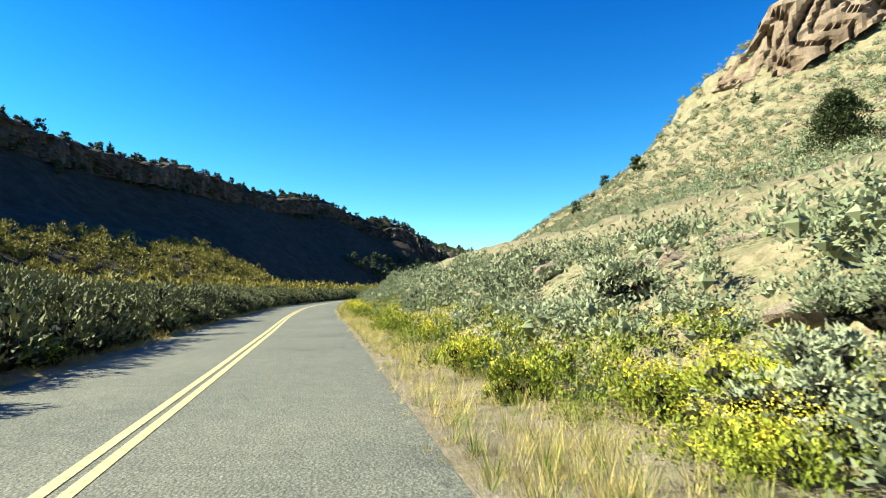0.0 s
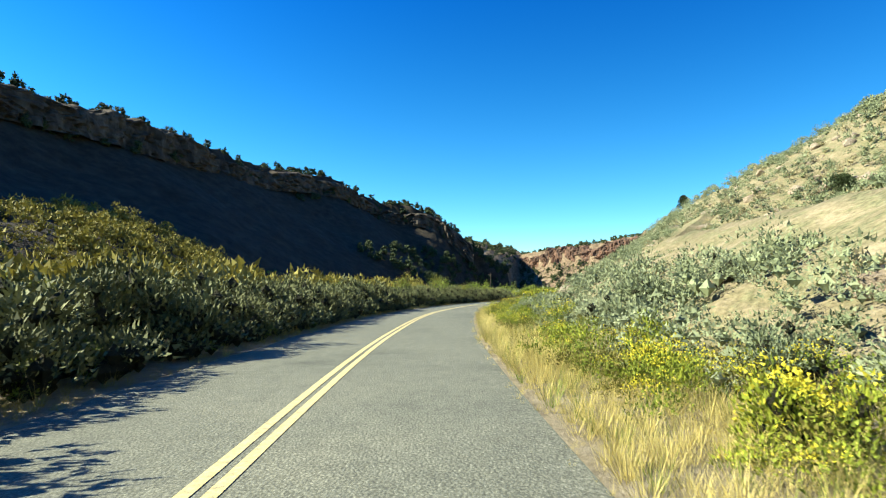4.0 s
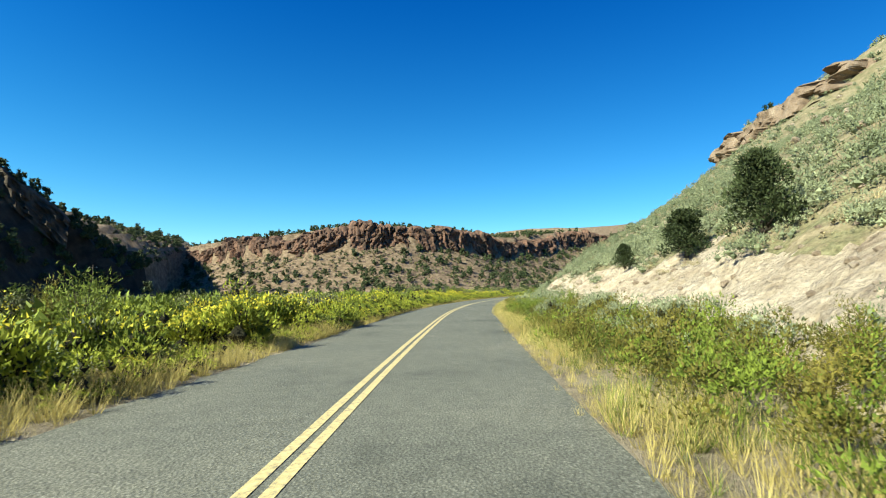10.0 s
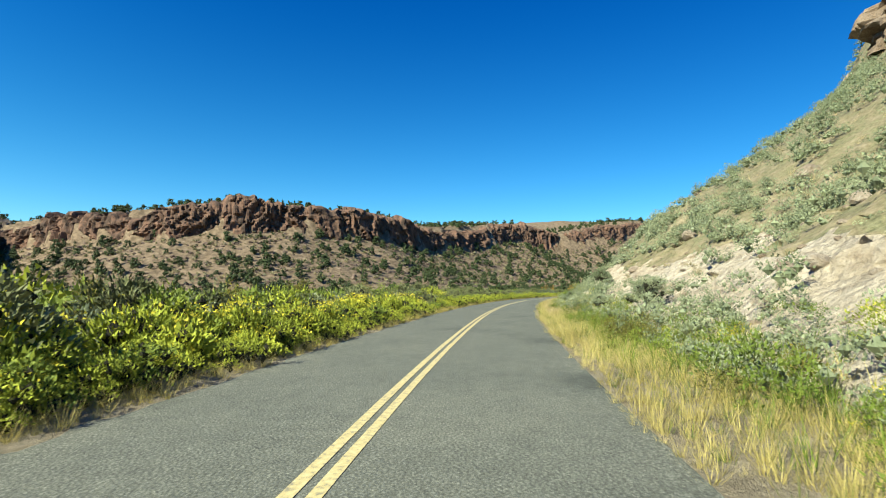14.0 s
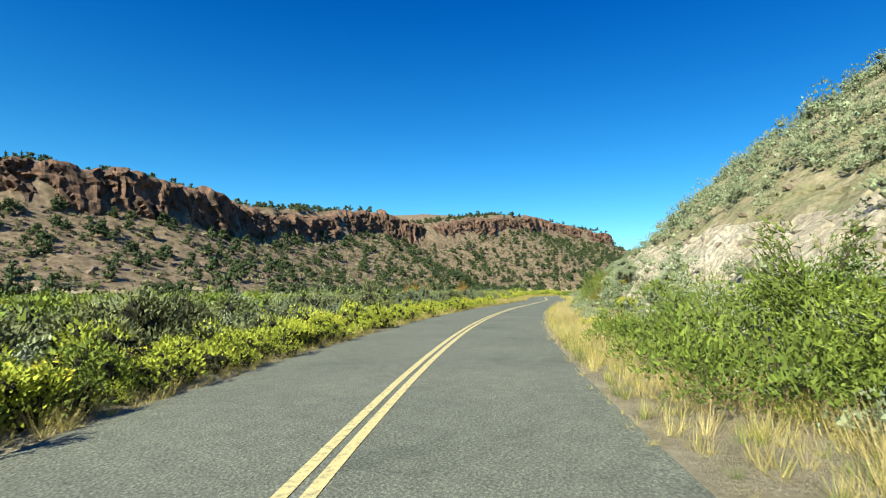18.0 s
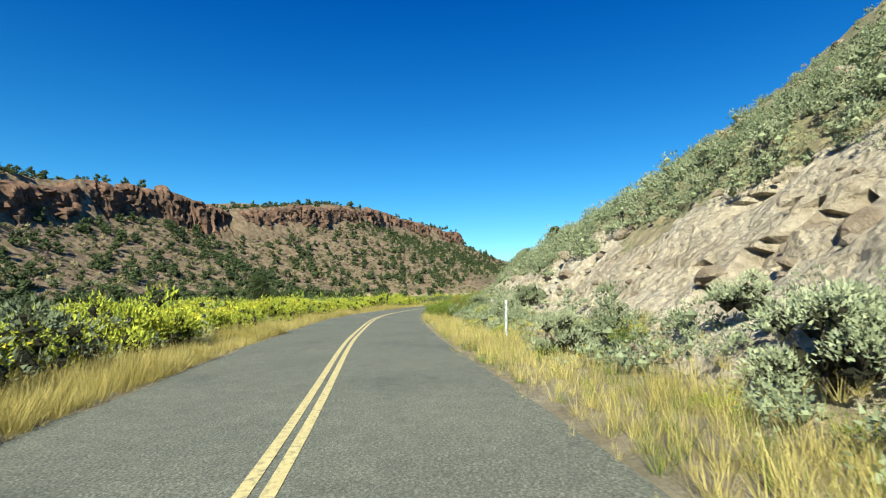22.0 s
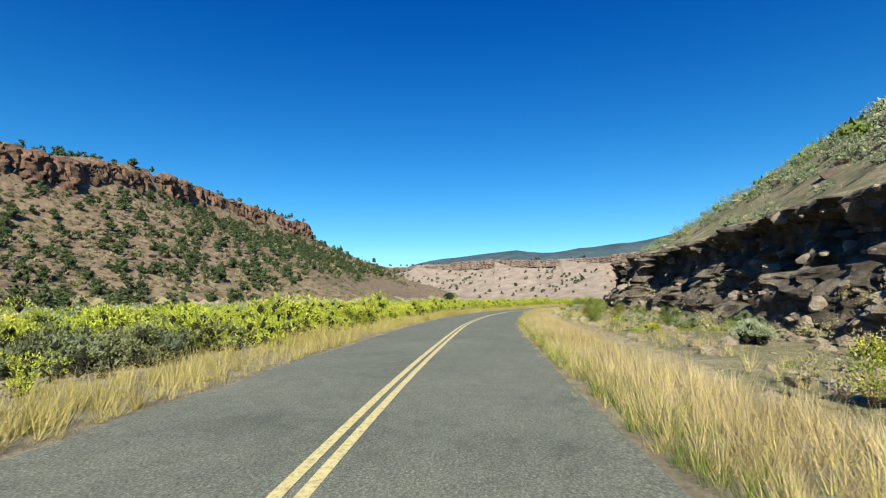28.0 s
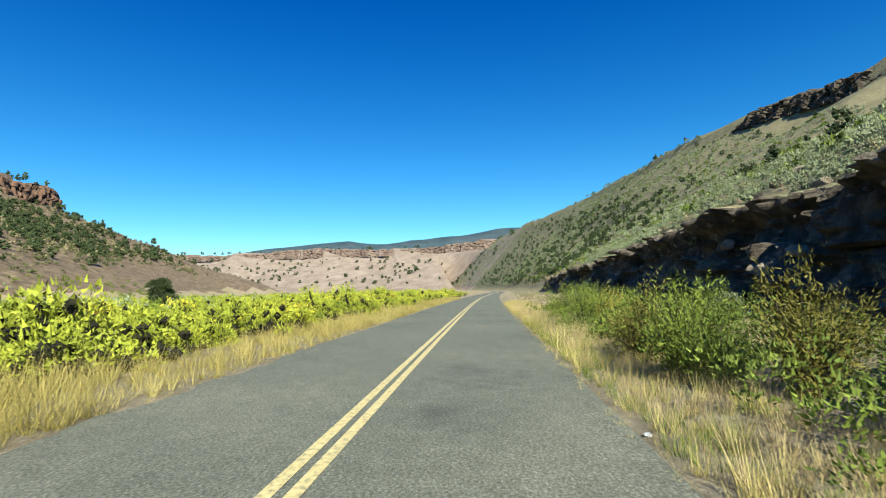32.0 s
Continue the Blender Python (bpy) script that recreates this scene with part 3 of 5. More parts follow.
def build_bank(name, s0, s1, mat, label, step=0.55, rows=30, round_off=True):
    s = np.arange(s0, s1 + step, step)
    hb, mb = np.interp(s, R_S, R_HB), np.interp(s, R_S, R_MB)
    w = hb / mb
    ua = np.linspace(-0.05, 1.0, rows)
    ss = np.repeat(s[:, None], rows + 8, 1)
    uu = np.hstack([np.repeat(ua[None], len(s), 0), 1 + np.linspace(0.5, 6, 8)[None] / w[:, None]])
    d, z = bank_profile(ss, uu)
    x, y = at_sd(ss.ravel(), d.ravel())
    f = grid_faces(len(s), rows + 8)[:, ::-1]
    fs, fz = ss.ravel()[f].mean(1), z.ravel()[f].mean(1)
    brushy = (fz > np.interp(fs, BARE_S, BARE_H) + 0.25 + 2.2 * fbm(fs / 5, fz / 3, 93)) | (uu.ravel()[f].mean(1) > 1.02)
    me = mesh_from(name, np.stack([x, y, z.ravel()], 1), f, [mat, HILLSIDE], round_off, brushy.astype(int))
    return tagged(new(name, me), label, "cut bank", kind="structure")


build_bank("cut_bank_slope", -60, 104.5, HILLSIDE, "low crumbling bank of tan earth beside the road", 0.8)
build_bank("cut_bank_pale", 104, 500.5, BANK, "pale bare earth road cut with stones", 0.30, 46, False)
BASALT = make_rock("dark_fractured_basalt", [(0.032, 0.026, 0.021), (0.10, 0.08, 0.062), (0.22, 0.182, 0.145), (0.45, 0.40, 0.34)], 1.1, (1, 1, 0.6))
build_bank("cut_bank_rock", 500, 540.4, ROCK_CUT, "rough broken pale rock road cut", 0.30, 46, False)
build_bank("cut_bank_basalt", 540, 760, BASALT, "dark fractured basalt road cut under an overhanging lip", 0.33, 46, False)


# ---------------------------------------------------------------- cliffs
def cliff_strip(name, path, height, out, mat, label, seed, step=1.0, rows=22):
    """A face of upright broken columns along a line of x, y, foot height; it leans on the slope behind it."""
    p = np.array(path, float)
    run = np.concatenate([[0], np.cumsum(np.hypot(*np.diff(p[:, :2], axis=0).T))])
    a = np.arange(0, run[-1], step)
    px, py, pz = (np.interp(a, run, p[:, k]) for k in range(3))
    hh = np.interp(a, run, np.asarray(height, float))
    tx, ty = np.gradient(px), np.gradient(py)
    n = np.hypot(tx, ty)
    nx, ny = ty / n * out, -tx / n * out
    u = np.linspace(0, 1, rows)
    aa, uu = np.meshgrid(a, u, indexing="ij")
    warp = aa + fbm(aa / 16, uu * 1.5, seed, 3) * 11
    col = np.floor(warp / 2.7)
    inside = warp / 2.7 - col
    prow = hash2(col, col * 0, seed) * 2.4 + hash2(np.floor(warp / 11), col * 0, seed + 2) * 3.2
    crack = -2.0 * hash2(col, col * 0 + 9, seed) * np.exp(-(np.minimum(inside, 1 - inside) / 0.13) ** 2)
    block = np.floor(uu * hh[:, None] / (1.6 + 2 * hash2(col, col * 0, seed + 5)) + hash2(col, col, seed + 6))
    chip = hash2(col, block, seed + 7) * 1.9
    face = prow + crack + chip + fbm(aa / 2.2, uu * hh[:, None] / 2.2, seed + 9, 3) * 1.1 - uu * 2.8
    face = face - 4.0 * (uu > 0.97) - 1.6 * smooth(0.86, 0.97, uu)
    ragged = 1 + 0.22 * fbm(aa / 9, aa * 0, seed + 11, 3) + 0.10 * (hash2(col, col * 0 + 4, seed) - 0.5)
    x = px[:, None] + nx[:, None] * face
    y = py[:, None] + ny[:, None] * face
    z = pz[:, None] - 1.5 + uu * (hh[:, None] * ragged + 1.5)
    f = grid_faces(len(a), rows)
    me = mesh_from(name, np.stack([x.ravel(), y.ravel(), z.ravel()], 1), f if out < 0 else f[:, ::-1], [mat], False)
    return tagged(new(name, me), label, "cliff", kind="structure")


def rim_cliff(name, line, cliff, mat, label, seed, lo, hi, step=1.0):
    q = line[lo:hi]
    c = np.minimum(cliff, 0.45 * q[:, 2])
    t = np.gradient(q[:, :2], axis=0)
    t /= np.hypot(t[:, 0], t[:, 1])[:, None]
    foot = np.stack([q[:, 0] + t[:, 1] * 1.5, q[:, 1] - t[:, 0] * 1.5, q[:, 2] - c * 1.05], 1)
    wave = 0.75 + 0.6 * vnoise(np.arange(len(q)) / 9.0, np.zeros(len(q)), seed)
    return cliff_strip(name, foot, c * wave, 1, mat, label, seed, step)


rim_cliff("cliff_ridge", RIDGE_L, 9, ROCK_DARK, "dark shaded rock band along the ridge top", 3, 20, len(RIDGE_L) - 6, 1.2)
rim_cliff("cliff_mesa", MESA_L, 15.5, ROCK_RED, "rust-red basalt cliff band below the mesa rim", 5, 60, len(MESA_L) - 60, 0.9)
rim_cliff("cliff_far_mesa", FAR_L, 13, ROCK_PINK, "distant pinkish cliff band under the far mesa", 8, 10, len(FAR_L) - 4, 4)


def hill_cliff(name, s0, s1, mat, label, seed, scale=1.0):
    s = np.arange(s0, s1, 2.0)
    z, toe, top, rim_d = right_side(s, s * 0 + 10)
    rim_d = rim_d + 2.0 * fbm(s / 12, s * 0, seed)
    x, y = at_sd(s, rim_d + 1.2)
    rim, c = np.interp(s, R_S, R_RIM), np.interp(s, R_S, R_CLIFF)
    ends = smooth(s0, s0 + 14, s) * (1 - smooth(s1 - 14, s1, s))
    return cliff_strip(name, np.stack([x, y, rim - 0.8], 1), c * 1.12 * scale * (0.25 + 0.75 * ends), -1, mat, label, seed, 0.55, 30)


hill_cliff("cliff_hill_first", -40, 100, ROCK_TAN, "weathered tan and orange rock cliff above the hillside", 13)
hill_cliff("cliff_hill_middle", 262, 345, ROCK_TAN, "weathered tan and orange rock cliff above the hillside", 17, 1.0)
hill_cliff("cliff_hill_last", 545, 900, ROCK_DARK, "dark basalt outcrops along the hill crest", 19, 0.9)

# distant mountains
ang = np.linspace(-1.1, 0.9, 90)
cxm, cym = 300.0, 300.0
mv = []
for r, k in ((3000, 0.0), (3500, 0.55), (4000, 1.0), (4300, 0.6)):
    hgt = 60 + (390 * np.exp(-((ang + 0.36) / 0.34) ** 2) + 190 * np.exp(-((ang - 0.12) / 0.22) ** 2) + 45 * fbm(ang * 9, ang * 0 + r / 900, 71, 4)) * k
    mv.append(np.stack([cxm + r * np.cos(ang), cym + r * np.sin(ang), hgt * (k > 0) - 20 * (k == 0)], 1))
# the haze of distance is painted in as blue in the forest colour
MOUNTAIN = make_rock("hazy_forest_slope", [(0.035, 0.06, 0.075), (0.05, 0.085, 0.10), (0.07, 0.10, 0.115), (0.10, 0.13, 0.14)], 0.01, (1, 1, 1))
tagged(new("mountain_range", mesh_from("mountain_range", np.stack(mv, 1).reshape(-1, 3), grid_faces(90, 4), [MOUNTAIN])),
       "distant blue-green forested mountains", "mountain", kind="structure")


# ---------------------------------------------------------------- plants
def foliage(name, dark, light, through_leaf=0.15, patch=0.6):
    """Leaf colour that varies from leaf to leaf, from plant to plant and over a patch."""
    m, n, l, b = material(name, 0.75)
    one = n.new("ShaderNodeNewGeometry").outputs["Random Per Island"]
    obj = n.new("ShaderNodeObjectInfo").outputs["Random"]
    add = n.new("ShaderNodeMath")
    add.operation = "MULTIPLY_ADD"
    l.new(obj, add.inputs[0])
    add.inputs[1].default_value = 0.35
    l.new(noise_fac(n, l, patch, 3), add.inputs[2])
    base = ramp(n, l, add.outputs[0], [(0.35, dark), (0.95, light)])
    k = ramp(n, l, one, [(0.0, (0.62, 0.62, 0.62)), (1.0, (1.25, 1.22, 1.15))])
    c = blend(n, l, 1.0, base, k, "MULTIPLY")
    l.new(c, b.inputs["Base Color"])
    t = n.new("ShaderNodeBsdfTranslucent")
    l.new(c, t.inputs["Color"])
    x = n.new("ShaderNodeMixShader")
    x.inputs[0].default_value = through_leaf
    l.new(b.outputs[0], x.inputs[1])
    l.new(t.outputs[0], x.inputs[2])
    l.new(x.outputs[0], n["Material Output"].inputs["Surface"])
    return m


SAGE = foliage("sage_leaf", (0.115, 0.145, 0.078), (0.335, 0.375, 0.24), 0.12)
SAGE_DRY = foliage("dry_sage_leaf", (0.17, 0.15, 0.085), (0.34, 0.30, 0.18))
# two darker sages: the shaded side of the valley brush is in the leaf colour
TALL_SAGE = foliage("olive_sage_leaf_with_shade", (0.036, 0.046, 0.016), (0.20, 0.215, 0.10), 0.04)
GREY_SAGE = foliage("grey_sage_leaf_with_shade", (0.05, 0.068, 0.038), (0.21, 0.245, 0.155), 0.04)
RABBIT = foliage("rabbitbrush_stem", (0.05, 0.085, 0.009), (0.36, 0.40, 0.045), 0.06)
FLOWER = foliage("yellow_flower", (0.50, 0.44, 0.03), (0.74, 0.65, 0.08), 0.3)
GREEN = foliage("willow_leaf", (0.05, 0.085, 0.014), (0.20, 0.25, 0.04), 0.1)
OLIVE = foliage("olive_leaf", (0.085, 0.085, 0.018), (0.26, 0.225, 0.045), 0.15)
RUST = foliage("rusty_autumn_leaf", (0.24, 0.12, 0.02), (0.42, 0.23, 0.045), 0.25)
JUNIPER = foliage("juniper_needle", (0.016, 0.029, 0.010), (0.05, 0.07, 0.026), 0.06)
STRAW = foliage("straw_grass", (0.31, 0.26, 0.075), (0.66, 0.56, 0.235), 0.35, 0.35)
PALE_STRAW = foliage("pale_straw_grass", (0.44, 0.34, 0.17), (0.70, 0.58, 0.36), 0.4, 0.35)
LUSH = foliage("green_grass", (0.05, 0.09, 0.012), (0.22, 0.28, 0.04), 0.15, 0.35)
# twigs deep inside the shrubs, with the shade there put into their near-black colour
TWIG_SHADE = make_rock("dark_inner_twig_shade", [(0.018, 0.018, 0.009), (0.032, 0.032, 0.016), (0.05, 0.048, 0.025), (0.08, 0.075, 0.042)], 6, (1, 1, 1))
BARK = make_rock("grey_bark", [(0.06, 0.045, 0.035), (0.11, 0.085, 0.065), (0.16, 0.13, 0.10), (0.22, 0.19, 0.15)], 6, (1, 1, 0.3))
STONE = make_rock("hillside_stone", [(0.20, 0.15, 0.11), (0.33, 0.26, 0.19), (0.44, 0.37, 0.29), (0.55, 0.48, 0.40)], 1.2, (1, 1, 1))
STONE_DARK = make_rock("basalt_stone", [(0.06, 0.045, 0.04), (0.12, 0.085, 0.07), (0.18, 0.13, 0.10), (0.26, 0.20, 0.15)], 0.5, (1, 1, 1))


def quads(p, way, wide, length, width):
    """Leaves as pointed quads: base p, direction way, side wide."""
    length, width = np.reshape(length, (-1, 1)), np.reshape(width, (-1, 1))
    a, c = p, p + way * length
    m = p + way * length * 0.5
    v = np.stack([a, m + wide * width, c, m - wide * width], 1).reshape(-1, 3)
    return v, np.arange(len(v)).reshape(-1, 4)


def as_triangles(vf):
    v = vf[0].reshape(-1, 4, 3)
    wide = v[:, 1] - v[:, 3]
    v = np.stack([v[:, 0] - wide * 0.5, v[:, 0] + wide * 0.5, v[:, 2]], 1).reshape(-1, 3)
    return v, np.arange(len(v)).reshape(-1, 3)


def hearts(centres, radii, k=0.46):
    """Small closed masses of twigs and leaves inside each lobe; dark ones paint inner shade."""
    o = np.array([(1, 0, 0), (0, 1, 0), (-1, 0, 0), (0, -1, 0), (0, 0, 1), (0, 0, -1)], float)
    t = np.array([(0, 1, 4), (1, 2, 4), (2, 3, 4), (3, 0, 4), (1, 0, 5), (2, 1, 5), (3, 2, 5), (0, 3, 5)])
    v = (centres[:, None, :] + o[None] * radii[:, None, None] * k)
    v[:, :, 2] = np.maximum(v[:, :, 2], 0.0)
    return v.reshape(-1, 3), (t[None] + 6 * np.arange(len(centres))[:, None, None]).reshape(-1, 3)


def merged(a, c):
    return np.vstack([a[0], c[0]]), np.vstack([a[1], c[1] + len(a[0])])


def unit(v):
    return v / (np.linalg.norm(v, axis=1)[:, None] + 1e-9)


def lobes(r, n, spread, height, size, flat=0.8):
    """Centres and radii of the rounded masses of a shrub."""
    a = r.uniform(0, 2 * np.pi, n)
    q = np.sqrt(r.uniform(0, 1, n)) * spread
    z = height * (0.45 + 0.55 * r.uniform(0, 1, n)) * (1 - 0.45 * (q / max(spread, 1e-6)) ** 2)
    return np.stack([q * np.cos(a), q * np.sin(a), z - size * 0.6], 1), size * r.uniform(0.7, 1.25, n)


def lobe_leaves(r, centres, radii, n, length, width, up=0.5, squash=0.85):
    k = r.integers(0, len(centres), n)
    o = unit(r.normal(size=(n, 3)))
    o[:, 2] = np.abs(o[:, 2]) * 1.1 - 0.25
    depth = r.uniform(0.55, 1.05, n)[:, None]
    p = centres[k] + o * radii[k][:, None] * depth * np.array([1, 1, squash])
    p[:, 2] = np.maximum(p[:, 2], 0.03)
    way = unit(o + np.array([0, 0, up]) + r.normal(size=(n, 3)) * 0.45)
    wide = unit(np.cross(way, r.normal(size=(n, 3))))
    return quads(p, way, wide, length * r.uniform(0.6, 1.3, n), width * r.uniform(0.7, 1.3, n))


def stems(r, centres, rad, seg=4):
    """Bent tapering woody stems from the base to each mass."""
    vv, ff, off = [], [], 0
    for c in centres:
        pts = [np.array([c[0] * t * (0.5 + 0.5 * t), c[1] * t * (0.5 + 0.5 * t), c[2] * t]) + r.normal(size=3) * 0.03 * t for t in np.linspace(0, 1, seg)]
        pts[0][2] = -0.08
        for k, p in enumerate(pts):
            w = rad * (1 - 0.75 * k / (seg - 1))
            for a in (0, 2.1, 4.2):
                vv.append(p + np.array([math.cos(a) * w, math.sin(a) * w, 0]))
        for k in range(seg - 1):
            for j in range(3):
                ff.append([off + k * 3 + j, off + k * 3 + (j + 1) % 3, off + k * 3 + 3 + (j + 1) % 3, off + k * 3 + 3 + j])
        off += seg * 3
    return np.array(vv), np.array(ff)


def sagebrush(seed, mat):
    r = np.random.default_rng(seed)
    c, q = lobes(r, 13, 0.46, 0.82, 0.24)
    root = new("sagebrush")
    v, f = stems(r, c, 0.022)
    part("stem", mesh_from("sage_stems", v, f, [BARK]), root)
    v, f = as_triangles(lobe_leaves(r, c, q, 3000, 0.05, 0.012, 0.8))
    n_leaf = len(f)
    # dark cores paint the shade inside the clump
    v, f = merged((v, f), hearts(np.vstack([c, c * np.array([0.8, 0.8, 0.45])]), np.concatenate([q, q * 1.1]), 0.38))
    part("foliage", mesh_from("sage_foliage", v, f, [mat, TWIG_SHADE], False, (np.arange(len(f)) >= n_leaf).astype(int)), root)
    return root


def rabbitbrush(seed, bloom=1.0):
    r = np.random.default_rng(seed)
    c, q = lobes(r, 10, 0.40, 0.72, 0.22)
    root = new("rabbitbrush")
    v, f = stems(r, c, 0.014)
    part("stem", mesh_from("rabbit_stems", v, f, [BARK]), root)
    v, f = as_triangles(lobe_leaves(r, c - np.array([0, 0, 0.06]), q * 1.1, 2400, 0.06, 0.012, 1.0))
    n_leaf = len(f)
    # inner shade as dark cores behind the leaves
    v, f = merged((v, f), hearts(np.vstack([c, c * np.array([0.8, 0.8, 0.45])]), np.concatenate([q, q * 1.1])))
    part("foliage", mesh_from("rabbit_foliage", v, f, [RABBIT, TWIG_SHADE], False, (np.arange(len(f)) >= n_leaf).astype(int)), root)
    n = int(430 * bloom)
    k = r.integers(0, len(c), n)
    o = unit(r.normal(size=(n, 3)))
    o[:, 2] = np.abs(o[:, 2]) * 0.9 + 0.1
    p = c[k] + unit(o) * q[k][:, None] * r.uniform(0.85, 1.12, n)[:, None]
    way = unit(o + r.normal(size=(n, 3)) * 0.7)
    v, f = as_triangles(quads(p, way, unit(np.cross(way, r.normal(size=(n, 3)))), 0.035 * r.uniform(0.6, 1.4, n), 0.014 * r.uniform(0.7, 1.3, n)))
    part("bloom", mesh_from("rabbit_flowers", v, f, [FLOWER], False), root, "clusters of bright yellow flowers")
    return root


def tall_shrub(seed, name, mat, n=3400, lean=1.3):
    """Upright many-stemmed shrub with narrow leaves."""
    r = np.random.default_rng(seed)
    a = r.uniform(0, 2 * np.pi, 26)
    q = np.sqrt(r.uniform(0, 1, 26)) * 0.55
    c = np.stack([q * np.cos(a), q * np.sin(a), r.uniform(0.5, 1.35, 26) * (1 - 0.35 * q)], 1)
    root = new(name)
    v, f = stems(r, c, 0.012)
    part("stem", mesh_from(name + "_stems", v, f, [BARK]), root)
    k = r.integers(0, 26, n)
    t = r.uniform(0.18, 1.08, n)[:, None]
    p = c[k] * t * np.array([1, 1, 1]) + r.normal(size=(n, 3)) * 0.07
    p[:, 2] = np.maximum(p[:, 2], 0.02)
    way = unit(np.stack([c[k][:, 0], c[k][:, 1], np.full(n, 0.35 * lean)], 1) + r.normal(size=(n, 3)) * 0.38)
    v, f = as_triangles(quads(p, way, unit(np.cross(way, r.normal(size=(n, 3)))), 0.075 * r.uniform(0.5, 1.4, n), 0.009 * r.uniform(0.7, 1.4, n)))
    part("foliage", mesh_from(name + "_foliage", v, f, [mat], False), root)
    return root


def juniper(seed, n=2600):
    """Short trunk, ascending limbs, uneven dense crown; about one metre wide, to be scaled."""
    r = np.random.default_rng(seed)
    c, q = [], []
    for k in range(22):
        h = 0.1 + 0.85 * k / 21
        w = 0.42 * (1 - 0.75 * h ** 1.6)
        a = r.uniform(0, 2 * np.pi)
        c.append((w * math.cos(a) * r.uniform(0.3, 1), w * math.sin(a) * r.uniform(0.3, 1), h * 1.05))
        q.append(0.29 * (1.15 - 0.6 * h) * r.uniform(0.85, 1.2))
    c, q = np.array(c), np.array(q)
    root = new("juniper_tree")
    v, f = stems(r, np.vstack([c[:9] * 0.9, [[0, 0, 0.8]]]), 0.03)
    part("trunk", mesh_from("juniper_trunk", v, f, [BARK]), root)
    v, f = as_triangles(lobe_leaves(r, c, q, n * 3, 0.05, 0.016, 0.4, 1.0))
    part("crown", mesh_from("juniper_crown", v, f, [JUNIPER], False), root)
    return root


def place(kinds, spots, label, category, group):
    """Copies of the given things at rows of x, y, z, scale; the first of each kind takes the first spots itself."""
    r = np.random.default_rng(len(spots) + 5)
    used = set()
    for k, (x, y, z, sc) in enumerate(spots):
        kind = kinds[k % len(kinds)]
        squash = r.uniform(0.85, 1.15)
        m = pose(x, y, z, r.uniform(-5, 5), r.uniform(-5, 5), r.uniform(0, 360))
        if kind.name not in used:
            used.add(kind.name)
            ob = kind
        else:
            ob = copy_thing(kind, m)
        ob.matrix_basis = m @ Matrix.Diagonal((sc, sc, sc * squash, 1))
        tagged(ob, label, category, group)


def spots_sd(s, d, scale):
    x, y = at_sd(s, d)
    z = ground_z(x, y)
    z = np.where(np.abs(d) < 5.4, -0.03, z)
    return np.stack([x, y, z, scale], 1)


def bands(lo, hi, n, d0, d1, s0, s1, r):
    """Random road places with a scale."""
    return r.uniform(s0, s1, n), r.uniform(d0, d1, n), r.uniform(lo, hi, n)


def joined(*sets):
    return tuple(np.concatenate([q[k] for q in sets]) for k in range(3))


pr = np.random.default_rng(23)
TOE = lambda s: np.interp(s, R_S, R_TOE)

# sagebrush near the road
sage_kinds = [sagebrush(40 + k, TALL_SAGE if k > 2 else SAGE) for k in range(5)]
S = joined(bands(0.9, 1.7, 44, 4.6, 8.5, 2, 105, pr), bands(0.9, 1.4, 26, 4.6, 6.6, 105, 240, pr), bands(0.9, 1.5, 44, 4.7, 7.2, 245, 460, pr),
           bands(0.7, 1.2, 16, 5.5, 10, 460, 620, pr))
place(sage_kinds[:3], spots_sd(*S), "grey-green sagebrush with woody stems on the roadside slope", "shrub", "roadside sagebrush")
S = joined(bands(2.3, 3.2, 40, -6.6, -4.7, -6, 112, pr), bands(2.1, 3.0, 26, -6.8, -4.8, 105, 152, pr), bands(2.2, 3.0, 26, -9, -5.6, 230, 345, pr), bands(1.5, 2.1, 40, -9, -5.2, 345, 420, pr), bands(1.3, 1.8, 28, -10, -6.5, 485, 545, pr))
place(sage_kinds[3:], spots_sd(*S), "tall dusty grey-green sagebrush beside the road", "shrub", "valley-side sagebrush")

# rabbitbrush in flower
rab_kinds = [rabbitbrush(60), rabbitbrush(61, 1.4), rabbitbrush(62, 0.25), rabbitbrush(63, 0.8)]
S = joined(bands(0.8, 1.2, 30, 4.0, 5.6, 3, 60, pr), bands(0.7, 1.1, 12, 4.2, 5.8, 60, 125, pr), bands(0.8, 1.1, 14, 4.2, 5.8, 215, 262, pr),
           bands(0.6, 1.0, 26, 4.3, 6.2, 285, 450, pr), bands(0.5, 0.9, 10, 4.6, 8, 450, 600, pr))
place(rab_kinds[:2], spots_sd(*S), "rabbitbrush covered in bright yellow flowers beside the road", "shrub", "roadside rabbitbrush")
S = joined(bands(0.6, 0.9, 10, -5.2, -4.1, 85, 170, pr), bands(1.6, 2.4, 90, -5.8, -4.2, 152, 300, pr), bands(0.7, 1.2, 54, -4.1, -3.5, 172, 400, pr),
           bands(1.6, 2.3, 36, -7.0, -5.0, 405, 490, pr), bands(1.5, 2.2, 56, -7.5, -4.9, 545, 680, pr))
place(rab_kinds[2:], spots_sd(*S), "low yellow-green rabbitbrush in a hedge along the asphalt", "shrub", "hedge rabbitbrush")

# tall green, olive and rusty shrubs
green_kinds = [tall_shrub(80, "willow_shrub", GREEN), tall_shrub(81, "willow_shrub", GREEN), tall_shrub(82, "willow_shrub", OLIVE)]
